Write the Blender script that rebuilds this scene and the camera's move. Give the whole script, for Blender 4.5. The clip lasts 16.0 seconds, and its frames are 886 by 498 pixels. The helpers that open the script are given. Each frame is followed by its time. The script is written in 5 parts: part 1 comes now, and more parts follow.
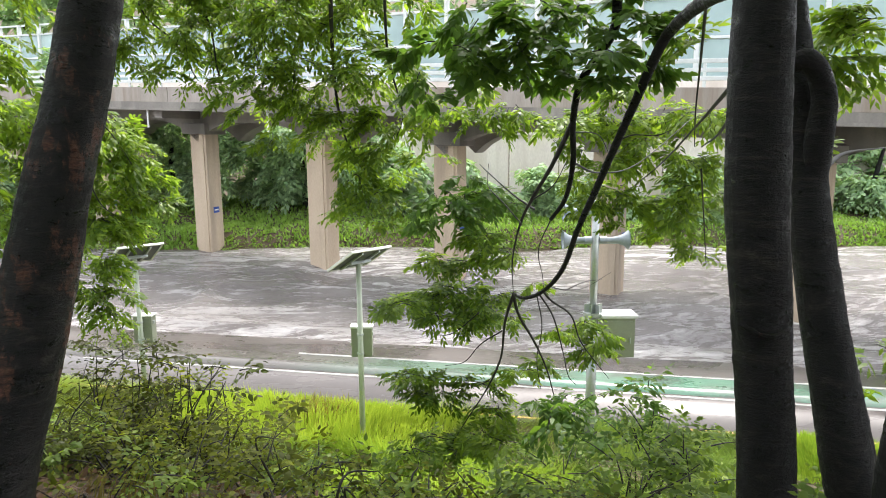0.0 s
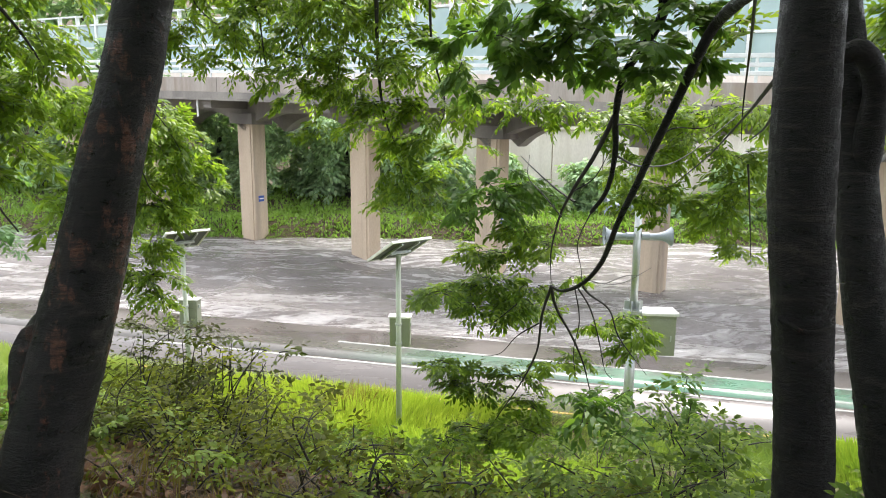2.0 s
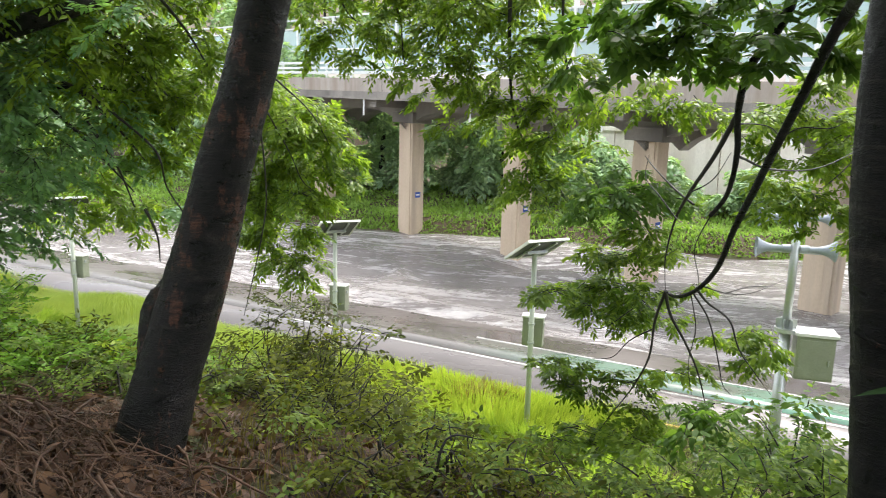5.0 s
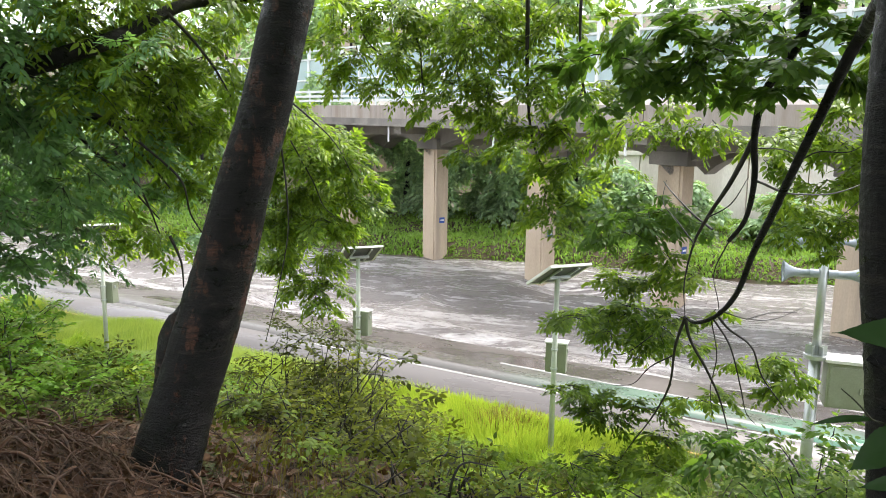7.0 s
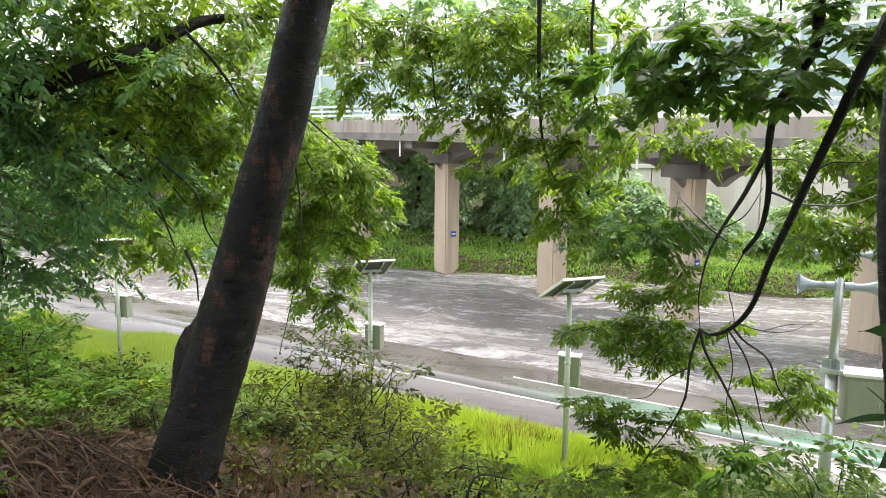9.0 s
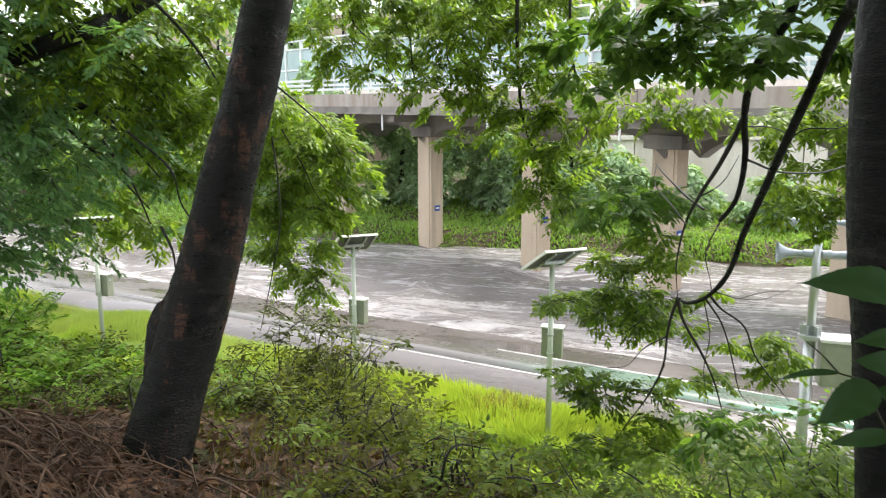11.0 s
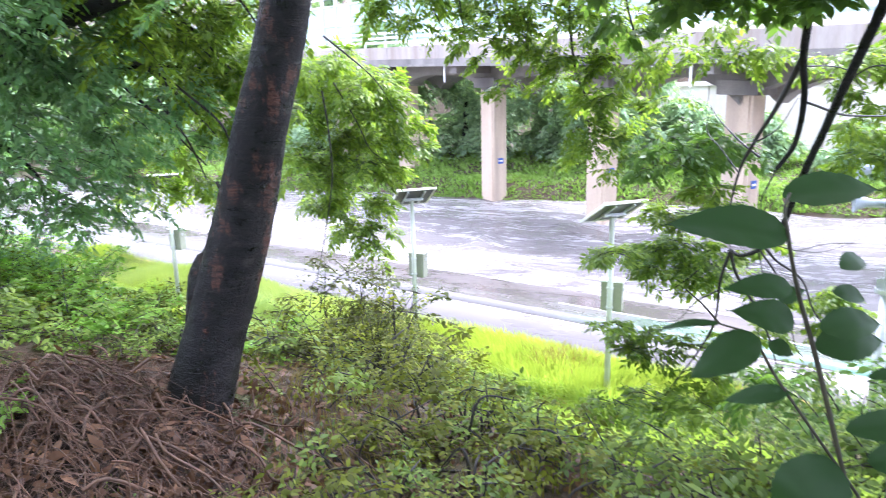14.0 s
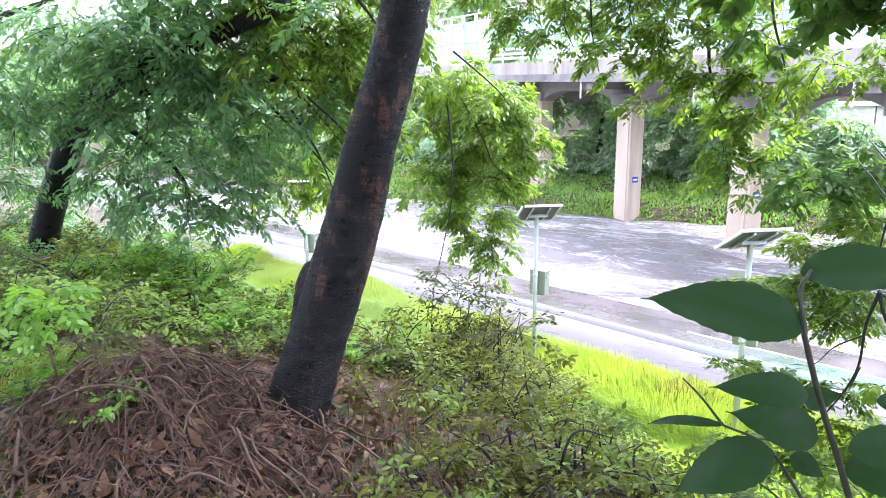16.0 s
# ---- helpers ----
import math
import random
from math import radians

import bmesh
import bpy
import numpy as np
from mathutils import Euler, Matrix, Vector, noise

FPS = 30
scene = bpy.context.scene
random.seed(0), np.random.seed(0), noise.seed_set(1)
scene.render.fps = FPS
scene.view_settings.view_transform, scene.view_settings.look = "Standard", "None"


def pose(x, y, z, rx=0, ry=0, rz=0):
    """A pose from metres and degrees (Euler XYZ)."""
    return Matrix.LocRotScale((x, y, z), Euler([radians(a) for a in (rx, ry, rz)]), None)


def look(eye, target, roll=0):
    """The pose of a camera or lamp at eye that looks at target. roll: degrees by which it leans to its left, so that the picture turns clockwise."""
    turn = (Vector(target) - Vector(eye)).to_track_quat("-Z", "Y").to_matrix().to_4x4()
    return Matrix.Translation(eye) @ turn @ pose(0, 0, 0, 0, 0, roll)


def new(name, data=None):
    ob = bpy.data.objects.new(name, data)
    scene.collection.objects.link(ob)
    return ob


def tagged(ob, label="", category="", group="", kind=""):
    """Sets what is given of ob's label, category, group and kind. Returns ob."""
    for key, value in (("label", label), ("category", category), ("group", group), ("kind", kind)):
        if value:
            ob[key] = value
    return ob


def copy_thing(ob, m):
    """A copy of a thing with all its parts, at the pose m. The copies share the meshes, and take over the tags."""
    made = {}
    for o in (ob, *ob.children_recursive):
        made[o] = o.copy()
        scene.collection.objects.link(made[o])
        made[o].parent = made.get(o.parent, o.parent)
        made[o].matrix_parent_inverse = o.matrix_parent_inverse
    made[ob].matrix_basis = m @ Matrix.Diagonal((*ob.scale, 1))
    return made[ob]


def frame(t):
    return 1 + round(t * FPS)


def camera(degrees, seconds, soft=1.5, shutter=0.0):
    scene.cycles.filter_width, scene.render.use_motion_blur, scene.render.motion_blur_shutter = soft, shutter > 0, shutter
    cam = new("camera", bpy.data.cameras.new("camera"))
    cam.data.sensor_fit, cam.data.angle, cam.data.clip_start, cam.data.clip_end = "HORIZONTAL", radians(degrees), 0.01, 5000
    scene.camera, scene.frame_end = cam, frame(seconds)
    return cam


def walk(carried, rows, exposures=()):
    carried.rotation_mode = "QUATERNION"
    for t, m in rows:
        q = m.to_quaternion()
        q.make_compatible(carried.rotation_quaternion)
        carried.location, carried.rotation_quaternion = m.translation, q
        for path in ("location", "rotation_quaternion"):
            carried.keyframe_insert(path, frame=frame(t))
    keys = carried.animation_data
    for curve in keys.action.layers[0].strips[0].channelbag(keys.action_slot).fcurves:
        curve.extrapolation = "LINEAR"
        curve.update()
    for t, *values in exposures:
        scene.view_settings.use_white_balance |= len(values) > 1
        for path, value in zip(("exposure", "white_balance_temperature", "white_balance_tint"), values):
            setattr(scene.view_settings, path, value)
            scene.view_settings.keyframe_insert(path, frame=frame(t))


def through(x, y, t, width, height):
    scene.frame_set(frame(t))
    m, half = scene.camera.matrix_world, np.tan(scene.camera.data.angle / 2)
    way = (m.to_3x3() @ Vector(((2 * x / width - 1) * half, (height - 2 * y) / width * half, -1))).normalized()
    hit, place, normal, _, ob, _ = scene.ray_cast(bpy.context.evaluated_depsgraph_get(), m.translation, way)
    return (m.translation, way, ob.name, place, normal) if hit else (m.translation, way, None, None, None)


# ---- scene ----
cam = camera(66.2, 16.0, soft=0.6, shutter=0.4)
PATH = [
    (0, (0.43, 0.454, 5.447), (0.433, 2.426, 5.112), -0.3),
    (0.5, (0.438, 0.442, 5.444), (0.406, 2.415, 5.116), 0.2),
    (1, (0.448, 0.444, 5.445), (0.385, 2.416, 5.117), 0.0),
    (1.5, (0.449, 0.43, 5.44), (0.357, 2.401, 5.113), 0.3),
    (2, (0.445, 0.429, 5.427), (0.329, 2.394, 5.073), 0.5),
    (2.5, (0.513, 0.454, 5.408), (0.327, 2.408, 5.026), 0.6),
    (3, (0.652, 0.494, 5.397), (0.307, 2.423, 4.997), 1.2),
    (3.5, (0.668, 0.432, 5.4), (0.268, 2.348, 4.989), 0.5),
    (4, (0.675, 0.376, 5.399), (0.268, 2.293, 5.002), 0.4),
    (4.5, (0.714, 0.377, 5.407), (0.255, 2.287, 5.033), 0.9),
    (5, (0.783, 0.39, 5.399), (0.218, 2.275, 5.041), 1.4),
    (5.2, (0.789, 0.368, 5.377), (0.194, 2.244, 5.022), 1.5),
    (7.5, (0.853, 0.394, 5.412), (0.202, 2.266, 5.143), 0.7),
    (8, (0.85, 0.381, 5.398), (0.196, 2.253, 5.141), 0.1),
    (8.5, (0.849, 0.376, 5.416), (0.181, 2.243, 5.162), 0.5),
    (8.7, (0.837, 0.373, 5.407), (0.162, 2.24, 5.161), 0.6),
    (10.8, (0.852, 0.409, 5.382), (0.198, 2.276, 5.082), 0.1),
    (11, (0.876, 0.415, 5.379), (0.246, 2.286, 5.059), 0.0),
    (11.5, (0.888, 0.413, 5.369), (0.334, 2.295, 4.982), 0.0),
    (12, (0.886, 0.424, 5.36), (0.395, 2.306, 4.894), 0.1),
    (12.5, (0.889, 0.435, 5.321), (0.53, 2.314, 4.736), 0.6),
    (13, (1.012, 0.373, 5.326), (0.578, 2.208, 4.661), -0.4),
    (13.5, (1.047, 0.405, 5.345), (0.422, 2.222, 4.79), -0.9),
    (14, (1.026, 0.503, 5.363), (0.221, 2.277, 4.912), -1.4),
    (14.5, (1.083, 0.593, 5.364), (0.083, 2.273, 4.943), -1.1),
    (15, (1.126, 0.631, 5.362), (0.011, 2.24, 4.951), -0.4),
    (15.5, (1.095, 0.637, 5.371), (-0.049, 2.227, 4.969), -0.3),
    (16, (1.096, 0.628, 5.374), (-0.038, 2.224, 4.968), -0.4),
]
walk(cam, [(t, look(eye, target, roll)) for t, eye, target, roll in PATH], [(0, 1.53, 6450, 13), (2, 1.55, 6450, 13), (12.5, 1.57, 6450, 13), (13.0, 2.4, 5700, 24), (13.5, 2.6, 5450, 27), (14.5, 2.5, 5450, 26), (16, 2.5, 5450, 25)])

# ---- world and light ----
world = bpy.data.worlds.new("world")
scene.world = world
world.use_nodes = True
wn = world.node_tree.nodes
sky = wn.new("ShaderNodeTexSky")
sky.sky_type = "NISHITA"
sky.sun_disc = False
sky.sun_elevation = radians(58)
sky.sun_rotation = radians(20)
sky.air_density, sky.dust_density, sky.ozone_density = 1.0, 6.0, 1.0
mixw = wn.new("ShaderNodeMixRGB")
mixw.inputs[0].default_value = 0.72
mixw.inputs[2].default_value = (8.2, 8.5, 8.7, 1)
world.node_tree.links.new(sky.outputs[0], mixw.inputs[1])
world.node_tree.links.new(mixw.outputs[0], wn["Background"].inputs[0])
wn["Background"].inputs[1].default_value = 0.13
sun = new("sun", bpy.data.lights.new("sun", "SUN"))
sun.data.energy, sun.data.angle, sun.data.color = 1.9, radians(18), (1, 0.97, 0.92)
sun.matrix_world = look((0, 0, 40), (-9, -22, 0))


# ---- materials ----
def nodes_of(name):
    m = bpy.data.materials.new(name)
    m.use_nodes = True
    nt = m.node_tree
    return m, nt, nt.nodes["Principled BSDF"]


def ramp(nt, source, stops):
    r = nt.nodes.new("ShaderNodeValToRGB")
    while len(r.color_ramp.elements) < len(stops):
        r.color_ramp.elements.new(0.5)
    for e, (p, c) in zip(r.color_ramp.elements, stops):
        e.position = p
        e.color = (*c, 1) if len(c) == 3 else c
    nt.links.new(source, r.inputs[0])
    return r.outputs[0]


def tex(nt, scale, detail=6, rough=0.6, stretch=(1, 1, 1), turn=0.0, coords="Object", distort=0.0):
    c = nt.nodes.new("ShaderNodeTexCoord")
    mp = nt.nodes.new("ShaderNodeMapping")
    mp.inputs["Scale"].default_value = stretch
    mp.inputs["Rotation"].default_value = (0, 0, turn)
    n = nt.nodes.new("ShaderNodeTexNoise")
    n.inputs["Scale"].default_value, n.inputs["Detail"].default_value = scale, detail
    n.inputs["Roughness"].default_value, n.inputs["Distortion"].default_value = rough, distort
    nt.links.new(c.outputs[coords], mp.inputs[0])
    nt.links.new(mp.outputs[0], n.inputs[0])
    return n.outputs[0]


def mixc(nt, fac, a, b, mode="MIX"):
    m = nt.nodes.new("ShaderNodeMixRGB")
    m.blend_type = mode
    for i, v in ((0, fac), (1, a), (2, b)):
        if isinstance(v, (int, float)):
            m.inputs[i].default_value = v
        elif isinstance(v, tuple):
            m.inputs[i].default_value = (*v, 1)
        else:
            nt.links.new(v, m.inputs[i])
    return m.outputs[0]


def bump(nt, bsdf, height, strength=0.4, dist=0.02):
    b = nt.nodes.new("ShaderNodeBump")
    b.inputs["Strength"].default_value, b.inputs["Distance"].default_value = strength, dist
    nt.links.new(height, b.inputs["Height"])
    nt.links.new(b.outputs[0], bsdf.inputs["Normal"])


def surface(name, dark, light, scale=6, rough=0.7, grain=60, bumps=0.3, stretch=(1, 1, 1), metal=0.0, stain=None, turn=0.0):
    m, nt, b = nodes_of(name)
    big = tex(nt, scale, 6, 0.6, stretch, turn)
    fine = tex(nt, grain, 4, 0.6, stretch, turn)
    col = ramp(nt, big, [(0.3, dark), (0.7, light)])
    col = mixc(nt, 0.25, col, ramp(nt, fine, [(0.3, tuple(v * 0.55 for v in dark)), (0.7, light)]))
    if stain:
        where = ramp(nt, tex(nt, scale * 0.45, 5, 0.65, (stretch[0] * 1.6, stretch[1] * 1.6, stretch[2] * 0.35)), [(0.48, (0, 0, 0)), (0.68, (1, 1, 1))])
        col = mixc(nt, where, col, stain)
    nt.links.new(col, b.inputs["Base Color"])
    b.inputs["Roughness"].default_value, b.inputs["Metallic"].default_value = rough, metal
    bump(nt, b, fine, bumps, 0.01)
    return m


def leaf_mat(name, a, b, c, through=0.45, rough=0.38, gloss=0.3):
    m, nt, p = nodes_of(name)
    g = nt.nodes.new("ShaderNodeNewGeometry")
    col = ramp(nt, g.outputs["Random Per Island"], [(0.0, a), (0.55, b), (1.0, c)])
    col = mixc(nt, 0.35, col, ramp(nt, tex(nt, 1.3, 3), [(0.35, a), (0.7, c)]))
    nt.links.new(col, p.inputs["Base Color"])
    p.inputs["Roughness"].default_value = rough
    p.inputs["Specular IOR Level"].default_value = gloss
    t = nt.nodes.new("ShaderNodeBsdfTranslucent")
    nt.links.new(mixc(nt, 1.0, col, (1.3, 1.35, 0.55), "MULTIPLY"), t.inputs[0])
    mx = nt.nodes.new("ShaderNodeMixShader")
    mx.inputs[0].default_value = through
    nt.links.new(p.outputs[0], mx.inputs[1])
    nt.links.new(t.outputs[0], mx.inputs[2])
    nt.links.new(mx.outputs[0], nt.nodes["Material Output"].inputs[0])
    return m


LEAF = leaf_mat("canopy_leaf", (0.08, 0.135, 0.03), (0.165, 0.27, 0.042), (0.34, 0.45, 0.065), 0.55)
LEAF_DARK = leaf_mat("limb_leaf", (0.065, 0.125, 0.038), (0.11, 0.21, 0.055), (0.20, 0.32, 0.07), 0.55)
LEAF_COOL = leaf_mat("ash_leaf", (0.085, 0.18, 0.088), (0.155, 0.30, 0.135), (0.28, 0.45, 0.20), 0.45, 0.36, 0.5)
LEAF_SHRUB = leaf_mat("shrub_leaf", (0.055, 0.066, 0.016), (0.115, 0.14, 0.024), (0.27, 0.31, 0.04), 0.5, 0.42, 0.14)
LEAF_RED = leaf_mat("bronze_leaf", (0.05, 0.042, 0.018), (0.066, 0.085, 0.022), (0.10, 0.14, 0.026), 0.35, 0.42, 0.14)
# Lit copy of the shrub leaf: sunlight put into a lighter, yellower colour
LEAF_BRIGHT = leaf_mat("sunlit_leaf", (0.158, 0.24, 0.02), (0.251, 0.36, 0.025), (0.37, 0.48, 0.041), 0.5)
LEAF_LOW = leaf_mat("undergrowth_leaf", (0.08, 0.13, 0.04), (0.15, 0.235, 0.058), (0.29, 0.39, 0.08), 0.5, 0.42, 0.16)
LEAF_YOUNG = leaf_mat("sapling_leaf", (0.132, 0.26, 0.043), (0.187, 0.36, 0.051), (0.264, 0.45, 0.068), 0.5)
# Mist over the far bank put into the colour: paler, bluer leaves
LEAF_FAR = leaf_mat("hazy_far_leaf", (0.17, 0.26, 0.16), (0.28, 0.42, 0.235), (0.46, 0.60, 0.36), 0.35, 0.5, 0.12)
LEAF_BIG = leaf_mat("broad_leaf", (0.02, 0.055, 0.014), (0.026, 0.066, 0.017), (0.036, 0.082, 0.02), 0.22, 0.45)
GRASS = leaf_mat("verge_grass", (0.192, 0.276, 0.05), (0.283, 0.374, 0.06), (0.385, 0.446, 0.1), 0.5)
GRASS_SLOPE = leaf_mat("slope_grass", (0.15, 0.24, 0.045), (0.22, 0.33, 0.055), (0.34, 0.42, 0.10), 0.5)
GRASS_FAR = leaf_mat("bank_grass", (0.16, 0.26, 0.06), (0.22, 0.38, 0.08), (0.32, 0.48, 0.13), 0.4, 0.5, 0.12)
GRASS_DRY = leaf_mat("dry_grass", (0.16, 0.12, 0.04), (0.24, 0.17, 0.06), (0.25, 0.26, 0.06), 0.4)
LITTER = leaf_mat("dead_leaf", (0.03, 0.013, 0.007), (0.085, 0.038, 0.018), (0.22, 0.12, 0.065), 0.15, 0.5)


def bark_mat(name, patch):
    m, nt, b = nodes_of(name)
    ring = tex(nt, 7, 9, 0.75, (1, 1, 1.8), 0.0, "Object", 0.5)
    wrinkle = tex(nt, 3.2, 8, 0.72, (1, 1, 9), 0.0, "Object", 0.4)
    fine = tex(nt, 55, 6, 0.7, (1, 1, 2.2))
    col = ramp(nt, ring, [(0.42, (0.005, 0.005, 0.006)), (0.55, (0.016, 0.015, 0.016)), (0.7, (0.06, 0.053, 0.05))])
    col = mixc(nt, ramp(nt, wrinkle, [(0.56, (0, 0, 0)), (0.72, (0.8, 0.8, 0.8))]), col, (0.05, 0.042, 0.038))
    if patch:
        where = ramp(nt, tex(nt, 5.0, 8, 0.72, (1.5, 1.5, 0.8)), [(0.545, (0, 0, 0)), (0.60, (1, 1, 1))])
        where = mixc(nt, 1.0, where, ramp(nt, wrinkle, [(0.38, (0.15, 0.15, 0.15)), (0.52, (1, 1, 1))]), "MULTIPLY")
        col = mixc(nt, where, col, ramp(nt, fine, [(0.3, (0.03, 0.016, 0.012)), (0.7, (0.17, 0.075, 0.055))]))
    nt.links.new(col, b.inputs["Base Color"])
    nt.links.new(ramp(nt, ring, [(0.4, (0.25, 0.25, 0.25)), (0.6, (0.75, 0.75, 0.75))]), b.inputs["Roughness"])
    b.inputs["Specular IOR Level"].default_value = 0.22
    bump(nt, b, mixc(nt, 0.4, mixc(nt, 0.55, ring, wrinkle), fine), 1.0, 0.03)
    return m


BARK = bark_mat("wet_bark", True)
BARK_PLAIN = bark_mat("dark_bark", False)
TWIG = surface("twig_bark", (0.012, 0.011, 0.010), (0.035, 0.03, 0.026), 10, 0.6)
STICK = surface("dead_stick", (0.02, 0.011, 0.007), (0.15, 0.074, 0.040), 16, 0.65)
STEM = surface("green_stem", (0.025, 0.03, 0.014), (0.06, 0.055, 0.03), 20, 0.55)
CONCRETE = surface("pier_concrete", (0.46, 0.36, 0.26), (0.60, 0.49, 0.37), 0.9, 0.8, 25, 0.2, (1, 1, 0.35), 0, (0.30, 0.245, 0.195))
# Stained concrete under the deck, with the deck's shade put into its darker tone
SOFFIT = surface("shaded_soffit_concrete", (0.18, 0.165, 0.15), (0.30, 0.28, 0.25), 0.6, 0.85, 22, 0.2, (1, 1, 1), 0, (0.13, 0.12, 0.11))
PARAPET = surface("stained_parapet", (0.26, 0.23, 0.20), (0.42, 0.38, 0.34), 1.2, 0.8, 25, 0.2, (1, 1, 0.15), 0, (0.22, 0.17, 0.13))
PALE = surface("pale_concrete", (0.62, 0.56, 0.50), (0.75, 0.70, 0.64), 0.5, 0.85, 15, 0.15, (1, 1, 0.4), 0, (0.48, 0.42, 0.36))
STEEL = surface("galvanised_steel", (0.42, 0.45, 0.45), (0.58, 0.60, 0.60), 8, 0.4, 60, 0.1, (1, 1, 1), 0.6)
POLE_PAINT = surface("pole_paint", (0.38, 0.42, 0.34), (0.50, 0.53, 0.44), 6, 0.4, 60, 0.1)
BOX_PAINT = surface("box_paint", (0.24, 0.26, 0.19), (0.31, 0.33, 0.25), 4, 0.4, 50, 0.08)
LID_PAINT = surface("lid_paint", (0.62, 0.62, 0.58), (0.78, 0.78, 0.74), 4, 0.4, 50, 0.05)
PV_BACK = surface("panel_backsheet", (0.045, 0.05, 0.05), (0.08, 0.085, 0.085), 5, 0.5, 40, 0.05)
PV_CELL = surface("solar_cell", (0.012, 0.016, 0.035), (0.02, 0.028, 0.06), 5, 0.15, 40, 0.02)
BLUE = surface("blue_enamel", (0.02, 0.06, 0.30), (0.03, 0.09, 0.38), 5, 0.35, 40, 0.03)
WHITE = surface("white_enamel", (0.72, 0.73, 0.74), (0.82, 0.82, 0.82), 5, 0.4, 40, 0.03)
HORN_GREY = surface("horn_grey", (0.24, 0.28, 0.32), (0.34, 0.38, 0.42), 6, 0.4, 40, 0.04)


def wet_mat(name, dark, light, scale, stripes=None):
    m, nt, b = nodes_of(name)
    big, fine = tex(nt, scale, 7, 0.65, (0.5, 1, 1), 0.2), tex(nt, 130, 3, 0.6)
    col = ramp(nt, big, [(0.32, dark), (0.68, light)])
    col = mixc(nt, 0.2, col, ramp(nt, fine, [(0.35, tuple(v * 0.5 for v in dark)), (0.65, light)]))
    if stripes:
        where = ramp(nt, tex(nt, 0.8, 8, 0.75, (0.6, 1, 1), 0.2), [(0.45, (0, 0, 0)), (0.62, (0.85, 0.85, 0.85))])
        col = mixc(nt, where, col, stripes)
        # The lane colour gives way to grey towards negative x
        sep = nt.nodes.new("ShaderNodeSeparateXYZ")
        nt.links.new(nt.nodes.new("ShaderNodeTexCoord").outputs["Object"], sep.inputs[0])
        grey_fade = nt.nodes.new("ShaderNodeMapRange")
        for key, v in (("From Min", -3.5), ("From Max", 3.0), ("To Min", 1.0), ("To Max", 0.1)):
            grey_fade.inputs[key].default_value = v
        nt.links.new(sep.outputs[0], grey_fade.inputs[0])
        col = mixc(nt, grey_fade.outputs[0], col, stripes)
    nt.links.new(col, b.inputs["Base Color"])
    nt.links.new(ramp(nt, big, [(0.40, (0.12, 0.12, 0.12)), (0.62, (0.5, 0.5, 0.5))]), b.inputs["Roughness"])
    bump(nt, b, fine, 0.12, 0.004)
    return m


ASPHALT = wet_mat("wet_asphalt", (0.075, 0.066, 0.062), (0.13, 0.115, 0.105), 0.5)
GREEN_LANE = wet_mat("green_lane", (0.08, 0.20, 0.13), (0.14, 0.29, 0.20), 0.6, (0.115, 0.107, 0.097))
LINE_WHITE = wet_mat("line_white", (0.12, 0.115, 0.105), (0.55, 0.55, 0.52), 1.3)
LINE_YELLOW = wet_mat("line_yellow", (0.50, 0.27, 0.06), (0.62, 0.36, 0.10), 0.8)


def water_mat():
    m, nt, b = nodes_of("flood_water")
    flow = -0.22
    broad = tex(nt, 0.22, 5, 0.55, (0.45, 1, 1), -flow, distort=0.6)
    streak = tex(nt, 0.8, 8, 0.66, (0.22, 1.2, 1), -flow, distort=1.6)
    fine = tex(nt, 4.5, 7, 0.7, (0.35, 1, 1), -flow, distort=0.8)
    col = ramp(nt, broad, [(0.35, (0.13, 0.115, 0.108)), (0.65, (0.26, 0.238, 0.228))])
    foam = mixc(nt, 0.45, streak, fine)
    where = ramp(nt, foam, [(0.51, (0, 0, 0)), (0.55, (0.3, 0.3, 0.3)), (0.64, (1, 1, 1))])
    sep = nt.nodes.new("ShaderNodeSeparateXYZ")
    nt.links.new(nt.nodes.new("ShaderNodeTexCoord").outputs["Object"], sep.inputs[0])
    c = nt.nodes.new("ShaderNodeMath")
    c.operation = "MULTIPLY_ADD"
    nt.links.new(sep.outputs[0], c.inputs[0])
    c.inputs[1].default_value = 0.2
    nt.links.new(sep.outputs[1], c.inputs[2])
    band = nt.nodes.new("ShaderNodeMapRange")
    for key, v in (("From Min", 17.3), ("From Max", 21.5), ("To Min", 0.0), ("To Max", 1.0)):
        band.inputs[key].default_value = v
    nt.links.new(c.outputs[0], band.inputs[0])
    shore = ramp(nt, band.outputs[0], [(0.0, (0, 0, 0)), (0.05, (0.6, 0.6, 0.6)), (0.3, (0.3, 0.3, 0.3)), (1.0, (0, 0, 0))])
    rip = ramp(nt, foam, [(0.47, (0, 0, 0)), (0.57, (1, 1, 1))])
    near = ramp(nt, broad, [(0.38, (0.25, 0.25, 0.25)), (0.58, (1, 1, 1))])
    where = mixc(nt, 1.0, where, near, "MULTIPLY")
    where = mixc(nt, 1.0, where, mixc(nt, 1.0, rip, shore, "MULTIPLY"), "LIGHTEN")
    col = mixc(nt, where, col, (0.72, 0.705, 0.69))
    nt.links.new(col, b.inputs["Base Color"])
    nt.links.new(mixc(nt, where, (0.24, 0.24, 0.24), (0.7, 0.7, 0.7)), b.inputs["Roughness"])
    b.inputs["Specular IOR Level"].default_value = 0.45
    bump(nt, b, mixc(nt, 0.5, streak, fine), 1.0, 0.3)
    return m


WATER = water_mat()


